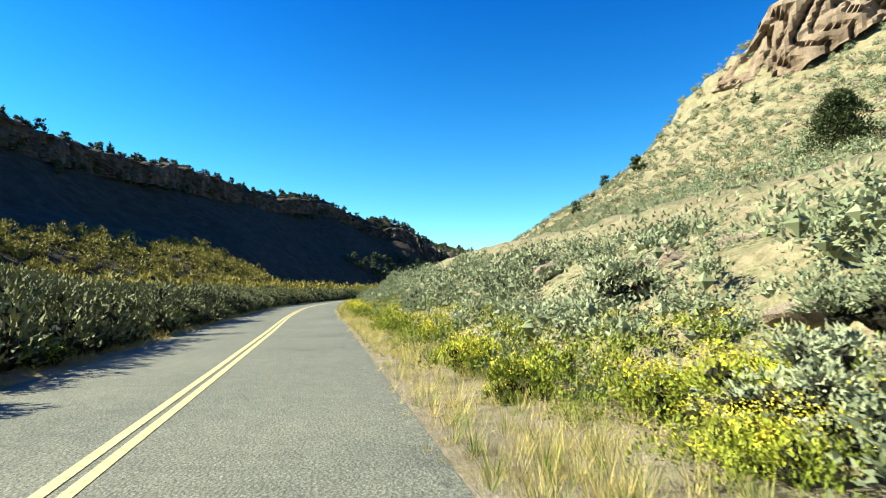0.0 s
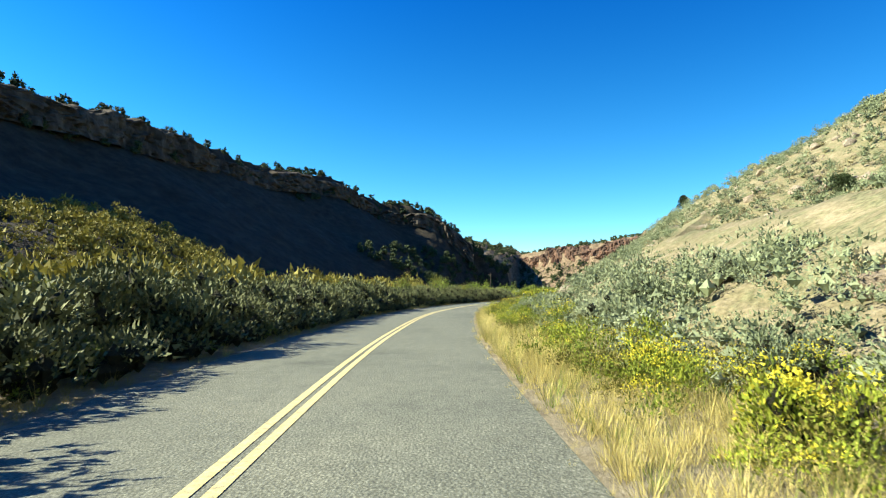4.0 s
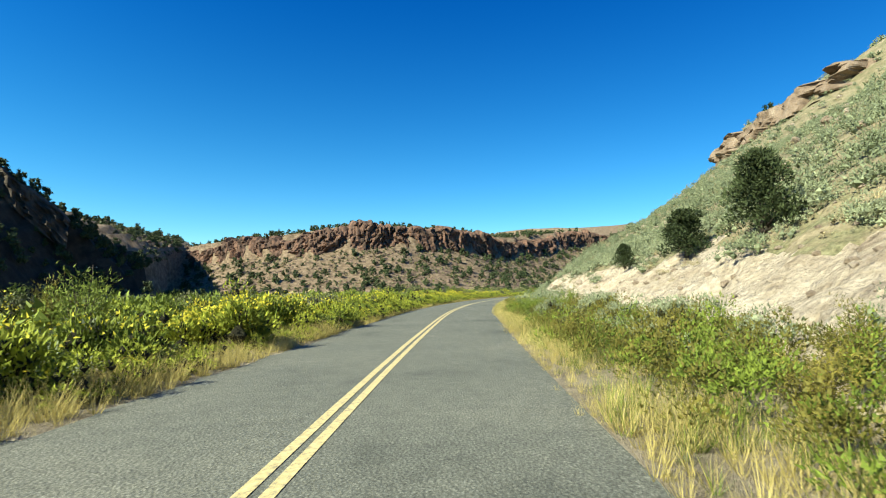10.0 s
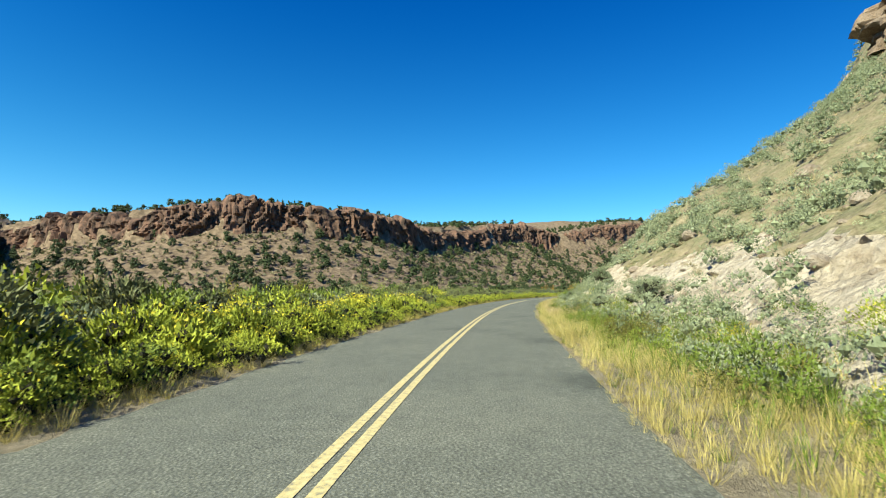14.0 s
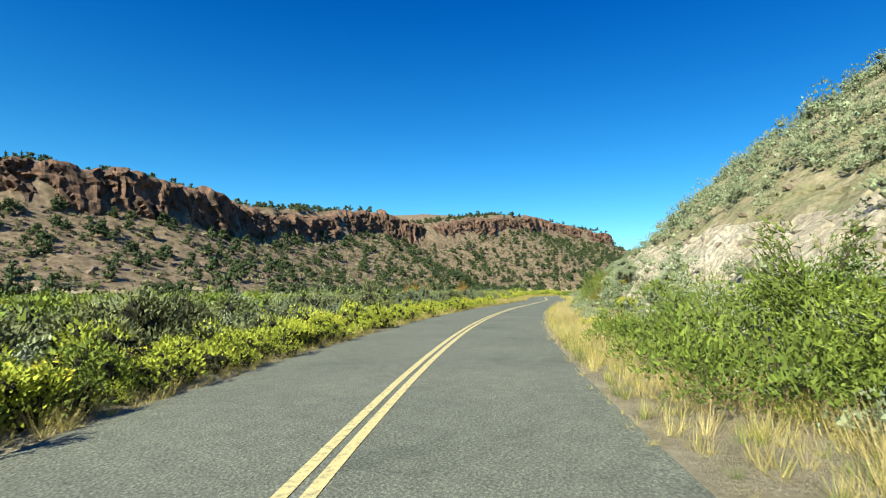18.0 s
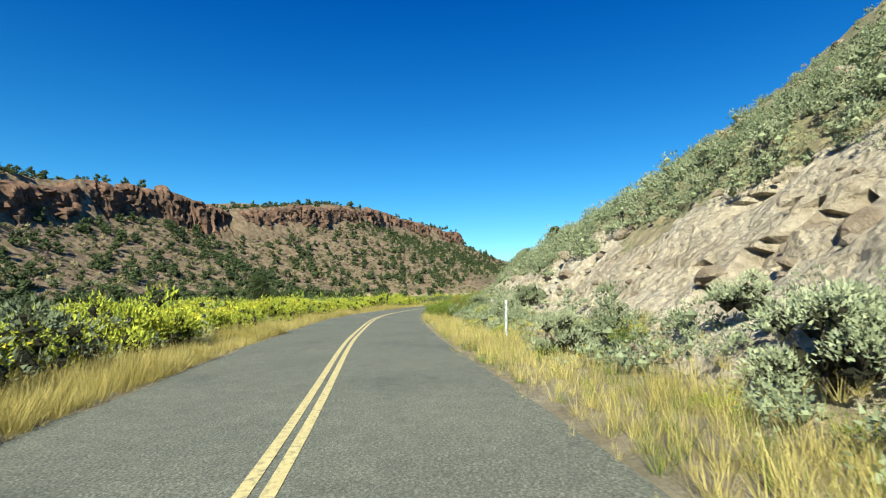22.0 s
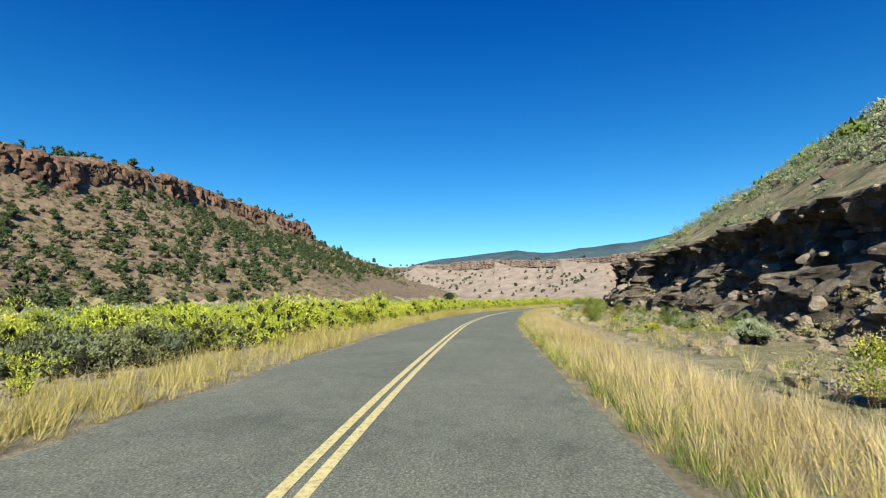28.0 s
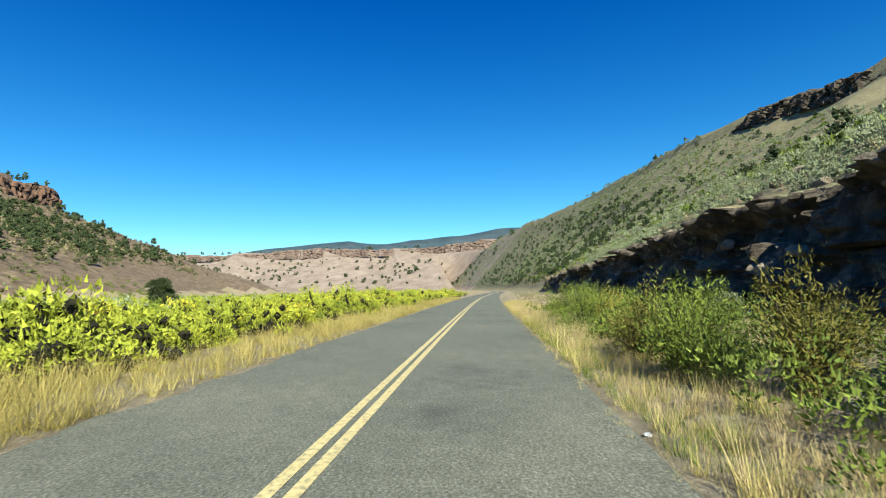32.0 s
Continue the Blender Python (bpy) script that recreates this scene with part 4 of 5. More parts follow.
S = joined(bands(0.7, 1.0, 20, 4.4, 6.2, 148, 216, pr), bands(0.8, 1.1, 8, 4.6, 6.0, 250, 268, pr), bands(1.0, 1.5, 6, 4.6, 6.2, 338, 350, pr),
           bands(0.9, 1.3, 6, 5.2, 6.8, 362, 385, pr), bands(0.9, 1.3, 10, 4.6, 6.6, 450, 476, pr), bands(0.9, 1.2, 5, 4.8, 6.5, 490, 512, pr),
           bands(0.8, 1.25, 16, 4.2, 6.4, 598, 622, pr), bands(1.1, 1.6, 34, -13, -6.4, 195, 330, pr), bands(0.5, 0.8, 10, 6, 9.5, 520, 600, pr), bands(0.8, 1.3, 20, -12, -6, 15, 105, pr))
S = joined(S, bands(1.3, 1.7, 5, 5.6, 7.2, 377, 381, pr), bands(1.2, 1.5, 4, 4.9, 5.9, 400.5, 403.5, pr), bands(1.1, 1.4, 7, 5.6, 7.6, 66, 72, pr), bands(1.7, 2.4, 12, -10, -6.2, 128, 168, pr))
place(green_kinds, spots_sd(*S), "tall green willow-like shrub with many upright stems", "shrub", "green roadside shrubs")
rust_kinds = [tall_shrub(90, "autumn_shrub", RUST)]
S = joined(bands(1.3, 1.9, 9, -16, -9.5, 396, 416, pr), bands(1.0, 1.3, 4, -24, -14, 575, 640, pr), bands(0.6, 0.8, 3, -6, -4.8, 84, 92, pr), bands(0.7, 0.9, 3, 4.8, 6, 252, 262, pr))
place(rust_kinds, spots_sd(*S), "rust-orange autumn shrub among greener bushes", "shrub", "rusty shrubs")


# ---------------------------------------------------------------- plants too many to count
def template(seed, n, length, width, up=0.6, spread=0.36, height=0.75, size=0.24, squash=0.85, inner=1, heart=0.46):
    r = np.random.default_rng(seed)
    c, q = lobes(r, 7, spread, height, size)
    low = c * np.array([0.8, 0.8, 0.45])
    leaves = as_triangles(lobe_leaves(r, c, q, n, length, width, up, squash))
    if not heart:
        return *leaves, 0
    if n < 500:
        core = hearts(c[:4], q[:4] * 1.25, heart)
    else:
        core = hearts(np.vstack([c, low]), np.concatenate([q, q * 1.1]), heart)
    return *merged(leaves, core), len(core[1]) * inner


def tree_template(seed, n, length, width):
    r = np.random.default_rng(seed)
    h = r.uniform(0.12, 0.85, 12)
    w = 0.44 * (1 - 0.6 * h ** 1.5)
    a = r.uniform(0, 6.28, 12)
    c = np.stack([w * np.cos(a) * 0.75, w * np.sin(a) * 0.75, h], 1)
    return *merged(as_triangles(lobe_leaves(r, c, 0.24 * (1.2 - 0.6 * h), n, length, width, 0.2, 0.9)), hearts(c, 0.24 * (1.2 - 0.6 * h), 0.75)), 0


def scatter(name, mat, templates, pts, label, category, seed):
    """One object of many small plants at rows of x, y, z, scale."""
    r = np.random.default_rng(seed)
    vs, fs, ds, off = [], [], [], 0
    which = r.integers(0, len(templates), len(pts))
    for k, (tv, tf, *inner) in enumerate(templates):
        p = pts[which == k]
        if not len(p):
            continue
        a = r.uniform(0, 2 * np.pi, len(p))
        ca, sa = np.cos(a)[:, None], np.sin(a)[:, None]
        sc = p[:, 3:4]
        tall = sc * r.uniform(0.8, 1.2, (len(p), 1))
        x = (tv[None, :, 0] * ca - tv[None, :, 1] * sa) * sc + p[:, 0:1]
        y = (tv[None, :, 0] * sa + tv[None, :, 1] * ca) * sc + p[:, 1:2]
        z = tv[None, :, 2] * tall + p[:, 2:3]
        vs.append(np.stack([x, y, z], 2).reshape(-1, 3))
        fs.append((tf[None] + (np.arange(len(p)) * len(tv))[:, None, None]).reshape(-1, tf.shape[1]) + off)
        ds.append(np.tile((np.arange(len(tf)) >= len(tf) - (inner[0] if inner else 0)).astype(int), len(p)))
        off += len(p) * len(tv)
    # each template's last faces take the dark colour that paints inner shade
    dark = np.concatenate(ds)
    me = mesh_from(name, np.vstack(vs), np.vstack(fs), [mat, TWIG_SHADE] if dark.any() else [mat], False, dark if dark.any() else None)
    return tagged(new(name, me), label, category, kind="stuff")


def on_ground(x, y, scale, sink=0.05):
    return np.stack([x, y, ground_z(x, y) - sink, scale], 1)


fine_sage = [template(200 + k, 250, 0.06, 0.019, inner=0, heart=0.30) for k in range(4)]
mid_sage = [template(210 + k, 90, 0.12, 0.04, inner=0, heart=0.36) for k in range(4)]
far_sage = [template(220 + k, 34, 0.26, 0.10, inner=0) for k in range(3)]

# hillside above the road cut
def hillside(n, s0, s1, e0, e1, r, power=1.0):
    s = r.uniform(s0, s1, n)
    z, toe, top, rim_d = right_side(s, s * 0)
    d = top + e0 + (e1 - e0) * r.uniform(0, 1, n) ** power
    keep = d < rim_d + 25
    return s[keep], d[keep]


s, d = hillside(5200, -20, 700, -0.6, 20, pr)
x, y = at_sd(s, d)
scatter("hill_sagebrush", SAGE, fine_sage, on_ground(x, y, pr.uniform(0.8, 1.9, len(x))), "dense grey-green sagebrush on the hillside", "shrub", 1)
s, d = hillside(9000, -40, 640, 16, 80, pr)
s1, d1 = hillside(1600, -40, 130, 6, 70, pr)
s, d = np.concatenate([s, s1]), np.concatenate([d, d1])
x, y = at_sd(s, d)
scatter("hill_sagebrush_upper", SAGE, mid_sage, on_ground(x, y, pr.uniform(0.8, 1.7, len(x))), "grey-green sagebrush on the upper hillside", "shrub", 2)
s, d = hillside(10000, 560, 1100, 14, 110, pr)
x, y = at_sd(s, d)
scatter("hill_sagebrush_far", SAGE, far_sage, on_ground(x, y, pr.uniform(0.7, 1.6, len(x))), "grey-green sagebrush on the long far hillside", "shrub", 61)
s = np.concatenate([pr.uniform(104, 380, 3000), pr.uniform(425, 525, 1500)])
u = pr.uniform(0.1, 1.02, 4500)
d, z = bank_profile(s, u)
k = z > np.interp(s, BARE_S, BARE_H) + pr.normal(size=4500) * 0.5
x, y = at_sd(s, d)
scatter("bank_top_sagebrush", SAGE, fine_sage, np.stack([x, y, z - 0.05, pr.uniform(0.7, 1.6, 4500)], 1)[k], "dense sagebrush covering the top of the road cut", "shrub", 62)
s, d = hillside(2600, -40, 1050, 0.5, 60, pr)
s1, d1 = hillside(2600, -40, 130, 0.5, 60, pr)
s, d = np.concatenate([s, s1]), np.concatenate([d, d1])
x, y = at_sd(s, d)
scatter("hill_dry_brush", SAGE_DRY, mid_sage, on_ground(x, y, pr.uniform(0.5, 1.1, len(x))), "dry tan brush on the hillside", "shrub", 3)

# valley floor on the river side
def valley(n, s0, s1, d0, d1, r, power=1.5):
    s = r.uniform(s0, s1, n)
    d = -(d0 + (d1 - d0) * r.uniform(0, 1, n) ** power)
    x, y = at_sd(s, d)
    z = ground_z(x, y)
    keep = z < 7
    return x[keep], y[keep]


x, y = valley(1900, -30, 480, 5.0, 24, pr, 1.4)
scatter("valley_sagebrush_near", SAGE, fine_sage, on_ground(x, y, pr.uniform(0.9, 1.9, len(x))), "grey-green sagebrush crowding the valley floor", "shrub", 4)
x, y = valley(4200, -30, 700, 20, 150, pr)
scatter("valley_sagebrush", SAGE, mid_sage, on_ground(x, y, pr.uniform(0.9, 2.0, len(x))), "grey-green sagebrush on the valley floor", "shrub", 5)
x, y = valley(4200, 0, 760, 15, 120, pr)
scatter("valley_green_brush", LUSH, mid_sage, on_ground(x, y, pr.uniform(0.8, 1.9, len(x))), "yellow-green brush on the valley floor", "shrub", 6)
x, y = valley(2600, 200, 760, 16, 70, pr)
q = on_ground(x, y, pr.uniform(0.9, 1.7, len(x)))
scatter("valley_rabbitbrush", RABBIT, mid_sage, q, "rabbitbrush on the valley floor", "shrub", 7)
bloom_t = []
for k in range(3):
    v, f, _ = template(240 + k, 420, 0.022, 0.010, 0.2, 0.38, 0.80, 0.23)
    v = v[:420 * 3].reshape(-1, 3, 3)
    v = v[v[:, :, 2].min(1) > 0.42].reshape(-1, 3)
    bloom_t.append((v, np.arange(len(v)).reshape(-1, 3)))
scatter("valley_flowers", FLOWER, bloom_t, q[::4], "yellow flower heads on the valley rabbitbrush", "flowers", 7)
x, y = valley(1600, 120, 500, 8, 90, pr)
scatter("valley_dark_brush", GREEN, mid_sage, on_ground(x, y, pr.uniform(1.2, 2.6, len(x))), "dark green brush along the river", "shrub", 8)

# tall brush wall on the valley side
open_brush = [template(290 + k, 500, 0.044, 0.011, 0.8, 0.42, 0.78, 0.23, heart=0) for k in range(4)]
brush = [template(280 + k, 501, 0.05, 0.0135, 0.7, 0.40, 0.74, 0.23, heart=0.31) for k in range(4)]


# low cover between the grass and the bank, and the hedge along the valley side
def near_road(n, s0, s1, d0, d1, r, lo, hi, gaps=0.0):
    s, d, sc = bands(lo, hi, n, d0, d1, s0, s1, r)
    patch = vnoise(s / 3.5, d / 2.5, 83)
    keep = patch > gaps
    return spots_sd(s[keep], d[keep], (sc * (1 - 0.5 * gaps + gaps * patch))[keep])


fine_rabbit = [template(260 + k, 360, 0.05, 0.012, 0.9, 0.38, 0.72, 0.24, heart=0) for k in range(3)]
q = np.vstack([near_road(620, -5, 330, 4.5, 7.0, pr, 0.6, 1.2), near_road(300, 330, 505, 4.7, 7.0, pr, 0.6, 1.15), near_road(1000, -15, 104, 5.5, 15, pr, 0.7, 1.8), near_road(130, 8, 60, 4.8, 7.5, pr, 0.7, 1.3)])
q = np.vstack([q, near_road(520, 215, 470, 4.4, 7.4, pr, 0.7, 1.45)])
scatter("roadside_low_sage", SAGE, fine_sage, q, "low sagebrush between the grass and the bank", "shrub", 41)
q = np.vstack([near_road(420, 0, 130, 3.7, 6.0, pr, 0.7, 1.25), near_road(230, 200, 450, 4.2, 6.4, pr, 0.6, 1.0), near_road(60, 450, 620, 4.6, 7.5, pr, 0.5, 0.9)])
scatter("roadside_low_rabbitbrush", RABBIT, fine_rabbit, q, "low green rabbitbrush between the grass and the bank", "shrub", 42)
scatter("roadside_low_flowers", FLOWER, bloom_t, q[::2], "yellow flower heads on the low rabbitbrush", "flowers", 42)
q = np.vstack([near_road(320, 172, 400, -4.7, -3.4, pr, 0.6, 1.2), near_road(300, 150, 310, -10, -4.5, pr, 1.5, 2.4, 0.35), near_road(230, 300, 392, -4.3, -3.3, pr, 0.8, 1.45), near_road(170, 205, 300, -4.4, -3.3, pr, 0.7, 1.3, 0.3), near_road(260, 172, 400, -3.7, -3.15, pr, 0.3, 0.65), near_road(120, 300, 400, -12, -6, pr, 1.3, 1.9),
               near_road(620, 405, 490, -16, -4.6, pr, 1.4, 2.3, 0.25), near_road(80, 490, 545, -12, -5.5, pr, 0.9, 1.4), near_road(850, 540, 720, -20, -4.8, pr, 1.3, 2.3, 0.22)])
q = np.vstack([q, near_road(190, 540, 700, -9.5, -5.4, pr, 1.8, 2.7, 0.3), near_road(60, 430, 490, -9, -5.2, pr, 1.9, 2.6)])
scatter("hedge_low_rabbitbrush", RABBIT, brush, q, "low yellow-green rabbitbrush hedge along the asphalt", "shrub", 43)
scatter("hedge_low_flowers", FLOWER, bloom_t, q[::6], "yellow flower heads on the hedge", "flowers", 43)
q = np.vstack([near_road(520, 165, 345, -13, -5.0, pr, 1.4, 2.4, 0.3), near_road(160, 10, 190, -11, -5.5, pr, 1.4, 2.4)])
q = np.vstack([q, near_road(300, 205, 345, -4.6, -3.5, pr, 0.7, 1.35), near_road(160, -10, 130, -4.6, -3.6, pr, 0.8, 1.4)])
scatter("hedge_green_brush", GREEN, brush, q, "dark green brush behind the roadside hedge", "shrub", 44)
q = np.vstack([near_road(360, -15, 112, -9.5, -4.6, pr, 2.0, 3.1), near_road(190, 100, 155, -9.0, -4.7, pr, 1.9, 2.8), near_road(140, 200, 345, -12, -6.0, pr, 1.4, 2.4), near_road(220, 345, 425, -14, -5.2, pr, 1.2, 1.8), near_road(200, 485, 550, -16, -6.5, pr, 1.1, 1.7)])
q = np.vstack([q, near_road(260, -15, 150, -5.2, -3.7, pr, 1.0, 2.0), near_road(200, 205, 345, -7, -4.4, pr, 1.2, 2.0), near_road(120, 300, 400, -9, -5, pr, 1.8, 2.6), near_road(230, -15, 112, -4.9, -3.8, pr, 2.0, 3.0), near_road(130, 88, 150, -4.8, -3.9, pr, 2.2, 3.0)])
scatter("valley_tall_sage", TALL_SAGE, brush, q, "wall of tall dusty sagebrush on the valley side", "shrub", 46)
q = np.vstack([near_road(150, 352, 432, -10, -4.9, pr, 1.7, 2.7), near_road(90, 100, 160, -9, -5, pr, 1.7, 2.6), near_road(110, 255, 345, -11, -5.5, pr, 1.5, 2.4), near_road(90, 486, 545, -13, -6, pr, 1.2, 1.8)])
scatter("valley_grey_sage", GREY_SAGE, brush, q, "tall grey-green sagebrush thicket beside the road", "shrub", 72)
s = np.concatenate([pr.uniform(108, 390, 300), pr.uniform(470, 640, 260)])
u = np.concatenate([pr.uniform(0.05, 1.0, 300), pr.uniform(0.0, 0.55, 260)])
d, z = bank_profile(s, u)
x, y = at_sd(s, d)
scatter("bank_brush", SAGE_DRY, fine_sage, np.stack([x, y, z - 0.05, pr.uniform(0.25, 0.75, 560)], 1), "small dry brush rooted in the road cut", "shrub", 47)
s = pr.uniform(395, 525, 260)
u = pr.uniform(0.6, 1.3, 260)
d, z = bank_profile(s, u)
x, y = at_sd(s, d)
scatter("lip_sage", SAGE, fine_sage, np.stack([x, y, z - 0.05, pr.uniform(0.7, 1.3, 260)], 1), "sagebrush hanging over the lip of the cut", "shrub", 48)
q = np.vstack([near_road(250, 168, 217, 3.7, 6.0, pr, 0.9, 1.5), near_road(140, 449, 480, 3.4, 6.2, pr, 1.1, 1.7), near_road(70, 492, 510, 3.8, 6.2, pr, 1.2, 1.8)])
scatter("roadside_olive_brush", OLIVE, open_brush, np.vstack([q[1::2], near_road(70, 60, 135, 3.8, 5.6, pr, 0.7, 1.3), near_road(110, 150, 262, 3.7, 5.6, pr, 0.7, 1.25), near_road(30, 262, 300, 4.0, 5.6, pr, 0.8, 1.2)]), "olive and golden brush filling the verge", "shrub", 66)
q = q[::2]
q = np.vstack([q, near_road(60, 60, 120, 3.9, 5.4, pr, 0.6, 1.0), near_road(150, 118, 170, 3.6, 5.4, pr, 0.7, 1.2), near_road(120, 216, 300, 3.9, 5.6, pr, 0.6, 1.1), near_road(60, 300, 340, 4.0, 5.6, pr, 0.5, 0.9)])
scatter("roadside_lush_brush", LUSH, open_brush, q, "dense yellow-green brush filling the verge", "shrub", 49)
q = np.vstack([near_road(46, 338, 353, 4.0, 6.2, pr, 1.5, 2.1), near_road(50, 446, 478, 3.6, 6.4, pr, 1.2, 1.8), near_road(70, 598, 626, 3.8, 6.6, pr, 1.1, 1.8), near_road(30, 540, 598, 6.5, 10, pr, 0.5, 1.0), near_road(36, 248, 270, 3.8, 5.8, pr, 1.2, 1.6)])
scatter("roadside_green_brush", GREEN, open_brush, q, "dense green brush filling the verge", "shrub", 50)
q = near_road(460, 500, 690, 5.5, 12, pr, 0.4, 0.9)
scatter("talus_brush", SAGE_DRY, fine_sage, q, "dry brush on the rubble below the rock cut", "shrub", 45)

# grass along both edges
def blades(seed, n, height, width, lean):
    r = np.random.default_rng(seed)
    a = r.uniform(0, 2 * np.pi, n)
    p = np.stack([np.cos(a) * 0.11 * r.uniform(0, 1, n), np.sin(a) * 0.11 * r.uniform(0, 1, n), np.zeros(n)], 1)
    tip = p + np.stack([np.cos(a) * lean, np.sin(a) * lean, np.ones(n)], 1) * (height * r.uniform(0.45, 1.2, n))[:, None] + r.normal(size=(n, 3)) * 0.06
    w = np.stack([-np.sin(a), np.cos(a), np.zeros(n)], 1) * width
    v = np.stack([p - w, p + w, tip], 1).reshape(-1, 3)
    return v, np.arange(len(v)).reshape(-1, 3)


tufts = [blades(300 + k, 20, 0.38, 0.0042, 0.6) for k in range(5)]


def verge(n, s0, s1, d0, d1, r, lo, hi, power=1.0):
    s = r.uniform(s0, s1, n)
    d = d0 + (d1 - d0) * r.uniform(0, 1, n) ** power
    x, y = at_sd(s, d)
    patch = vnoise(s / 3.0, d / 1.2, 77)
    keep = r.uniform(0, 1, n) < 0.35 + 0.9 * patch
    z = np.where(np.abs(d) < 5.2, -0.04, ground_z(x, y) - 0.03)
    return np.stack([x, y, z, r.uniform(lo, hi, n) * (0.7 + 0.6 * patch)], 1)[keep]


q = np.vstack([verge(3800, -10, 60, 2.95, 4.6, pr, 0.5, 1.0), verge(9000, 50, 150, 2.95, 4.9, pr, 0.7, 1.25), verge(7000, 145, 290, 2.8, 4.6, pr, 0.6, 1.15),
               verge(9500, 290, 470, 2.95, 4.9, pr, 0.7, 1.2), verge(6000, 470, 650, 2.9, 4.8, pr, 0.7, 1.2), verge(5000, -10, 650, 2.65, 3.1, pr, 0.2, 0.55)])
q[:, 3] *= 0.85
s, d, sc = bands(0.5, 1.0, 6000, 0, 1, -8, 640, pr)
s2, d2, sc2 = bands(0.5, 0.95, 4000, 0, 1, 140, 480, pr)
s, d, sc = np.concatenate([s, s2]), np.concatenate([d, d2]), np.concatenate([sc, sc2])
q = np.vstack([q, spots_sd(s, 3.3 + np.minimum(TOE(s) - 2.9, 3.4) * d, sc)])
scatter("roadside_grass", STRAW, tufts, q, "dry golden grass along the road edge", "grass", 11)
q = np.vstack([verge(9000, 462, 640, 3.1, 5.0, pr, 0.7, 1.2), verge(2200, 500, 690, 4.8, 10, pr, 0.35, 0.7), verge(2500, 290, 380, 3.3, 5.5, pr, 0.9, 1.3)])
scatter("roadside_pale_grass", PALE_STRAW, tufts, q, "pale tall seeding grass along the road edge", "grass", 12)
q = np.vstack([verge(7000, 0, 470, 2.9, 4.8, pr, 0.5, 1.0), verge(2500, 140, 330, 3.6, 6.0, pr, 0.8, 1.6), verge(1500, 0, 140, 3.8, 5.5, pr, 0.7, 1.2), verge(2000, 448, 478, 3.4, 5.5, pr, 1.0, 1.8),
               verge(2400, 480, 620, 2.9, 3.6, pr, 0.5, 0.9), verge(900, 555, 620, 3.2, 4.6, pr, 0.6, 1.1)])
scatter("roadside_green_grass", LUSH, tufts, q, "green grass among the roadside plants", "grass", 13)
q = np.vstack([verge(2600, -10, 200, -3.7, -3.05, pr, 0.4, 0.9), verge(4000, 145, 205, -4.4, -2.9, pr, 0.7, 1.3), verge(3000, 205, 340, -3.5, -2.9, pr, 0.4, 0.9), verge(1500, 340, 395, -3.6, -2.9, pr, 0.5, 0.9), verge(3500, 395, 440, -3.8, -2.9, pr, 0.5, 1.1), verge(3000, 392, 430, -5.0, -3.0, pr, 0.7, 1.2), verge(14000, 430, 680, -5.3, -3.0, pr, 0.7, 1.3), verge(3500, -10, 680, -3.15, -2.85, pr, 0.2, 0.5)])
scatter("valley_edge_grass", STRAW, tufts, q, "dry golden grass along the valley side of the road", "grass", 14)
s, d = hillside(8000, -30, 700, -1.0, 30, pr)
x, y = at_sd(s, d)
scatter("hill_grass", PALE_STRAW, tufts, on_ground(x, y, pr.uniform(0.6, 1.1, len(x)), 0.03), "sparse dry bunch grass on the hillside", "grass", 15)


# ---------------------------------------------------------------- trees and slopes across the valley
def off_rim(line, n, q0, q1, r, lo, hi):
    k = r.integers(lo, hi, n)
    t = np.gradient(line[:, :2], axis=0)
    t /= np.hypot(t[:, 0], t[:, 1])[:, None]
    q = r.uniform(q0, q1, n)
    j = r.normal(size=(n, 2)) * 2
    return line[k, 0] + t[k, 1] * q + j[:, 0], line[k, 1] - t[k, 0] * q + j[:, 1]


near_tree = [tree_template(400 + k, 130, 0.13, 0.045) for k in range(4)]
x, y = off_rim(MESA_L, 2600, 4, 98, pr, 50, len(MESA_L) - 45)
scatter("mesa_slope_junipers", JUNIPER, near_tree, on_ground(x, y, pr.uniform(1.6, 4.8, len(x))), "dark junipers dotting the talus below the cliff", "trees", 21)
x, y = off_rim(MESA_L, 1000, -45, 0, pr, 50, len(MESA_L) - 45)
scatter("mesa_top_junipers", JUNIPER, near_tree, on_ground(x, y, pr.uniform(2.0, 4.2, len(x)), 0.2), "dark junipers along the mesa rim", "trees", 22)
x, y = off_rim(RIDGE_L, 800, -25, 6, pr, 20, len(RIDGE_L) - 2)
scatter("ridge_junipers", JUNIPER, near_tree, on_ground(x, y, pr.uniform(2.4, 5.0, len(x)), 0.2), "dark junipers along the shaded ridge", "trees", 23)
x, y = pr.uniform(-60, 75, 900), pr.uniform(300, 450, 900)
q = on_ground(x, y, pr.uniform(2.2, 4.8, 900))
k = (q[:, 2] > 0.3) & (q[:, 2] < 22) & (road_sd(x, y)[1] < -35)
scatter("ridge_end_junipers", JUNIPER, near_tree, q[k], "dark trees at the end of the shaded ridge", "trees", 71)
x, y = off_rim(RIDGE_L, 2300, 52, 116, pr, 40, 118)
scatter("ridge_slope_brush", OLIVE, mid_sage, on_ground(x, y, pr.uniform(2.0, 5.2, len(x))), "olive and yellow brush on the shaded slope", "shrub", 24)
x, y = off_rim(MESA_L, 5200, 4, 95, pr, 40, len(MESA_L) - 40)
scatter("mesa_slope_brush", SAGE_DRY, far_sage, on_ground(x, y, pr.uniform(0.9, 2.2, len(x))), "dry brush on the talus below the cliff", "shrub", 25)
x, y = off_rim(MESA_L, 7000, 4, 105, pr, 40, len(MESA_L) - 40)
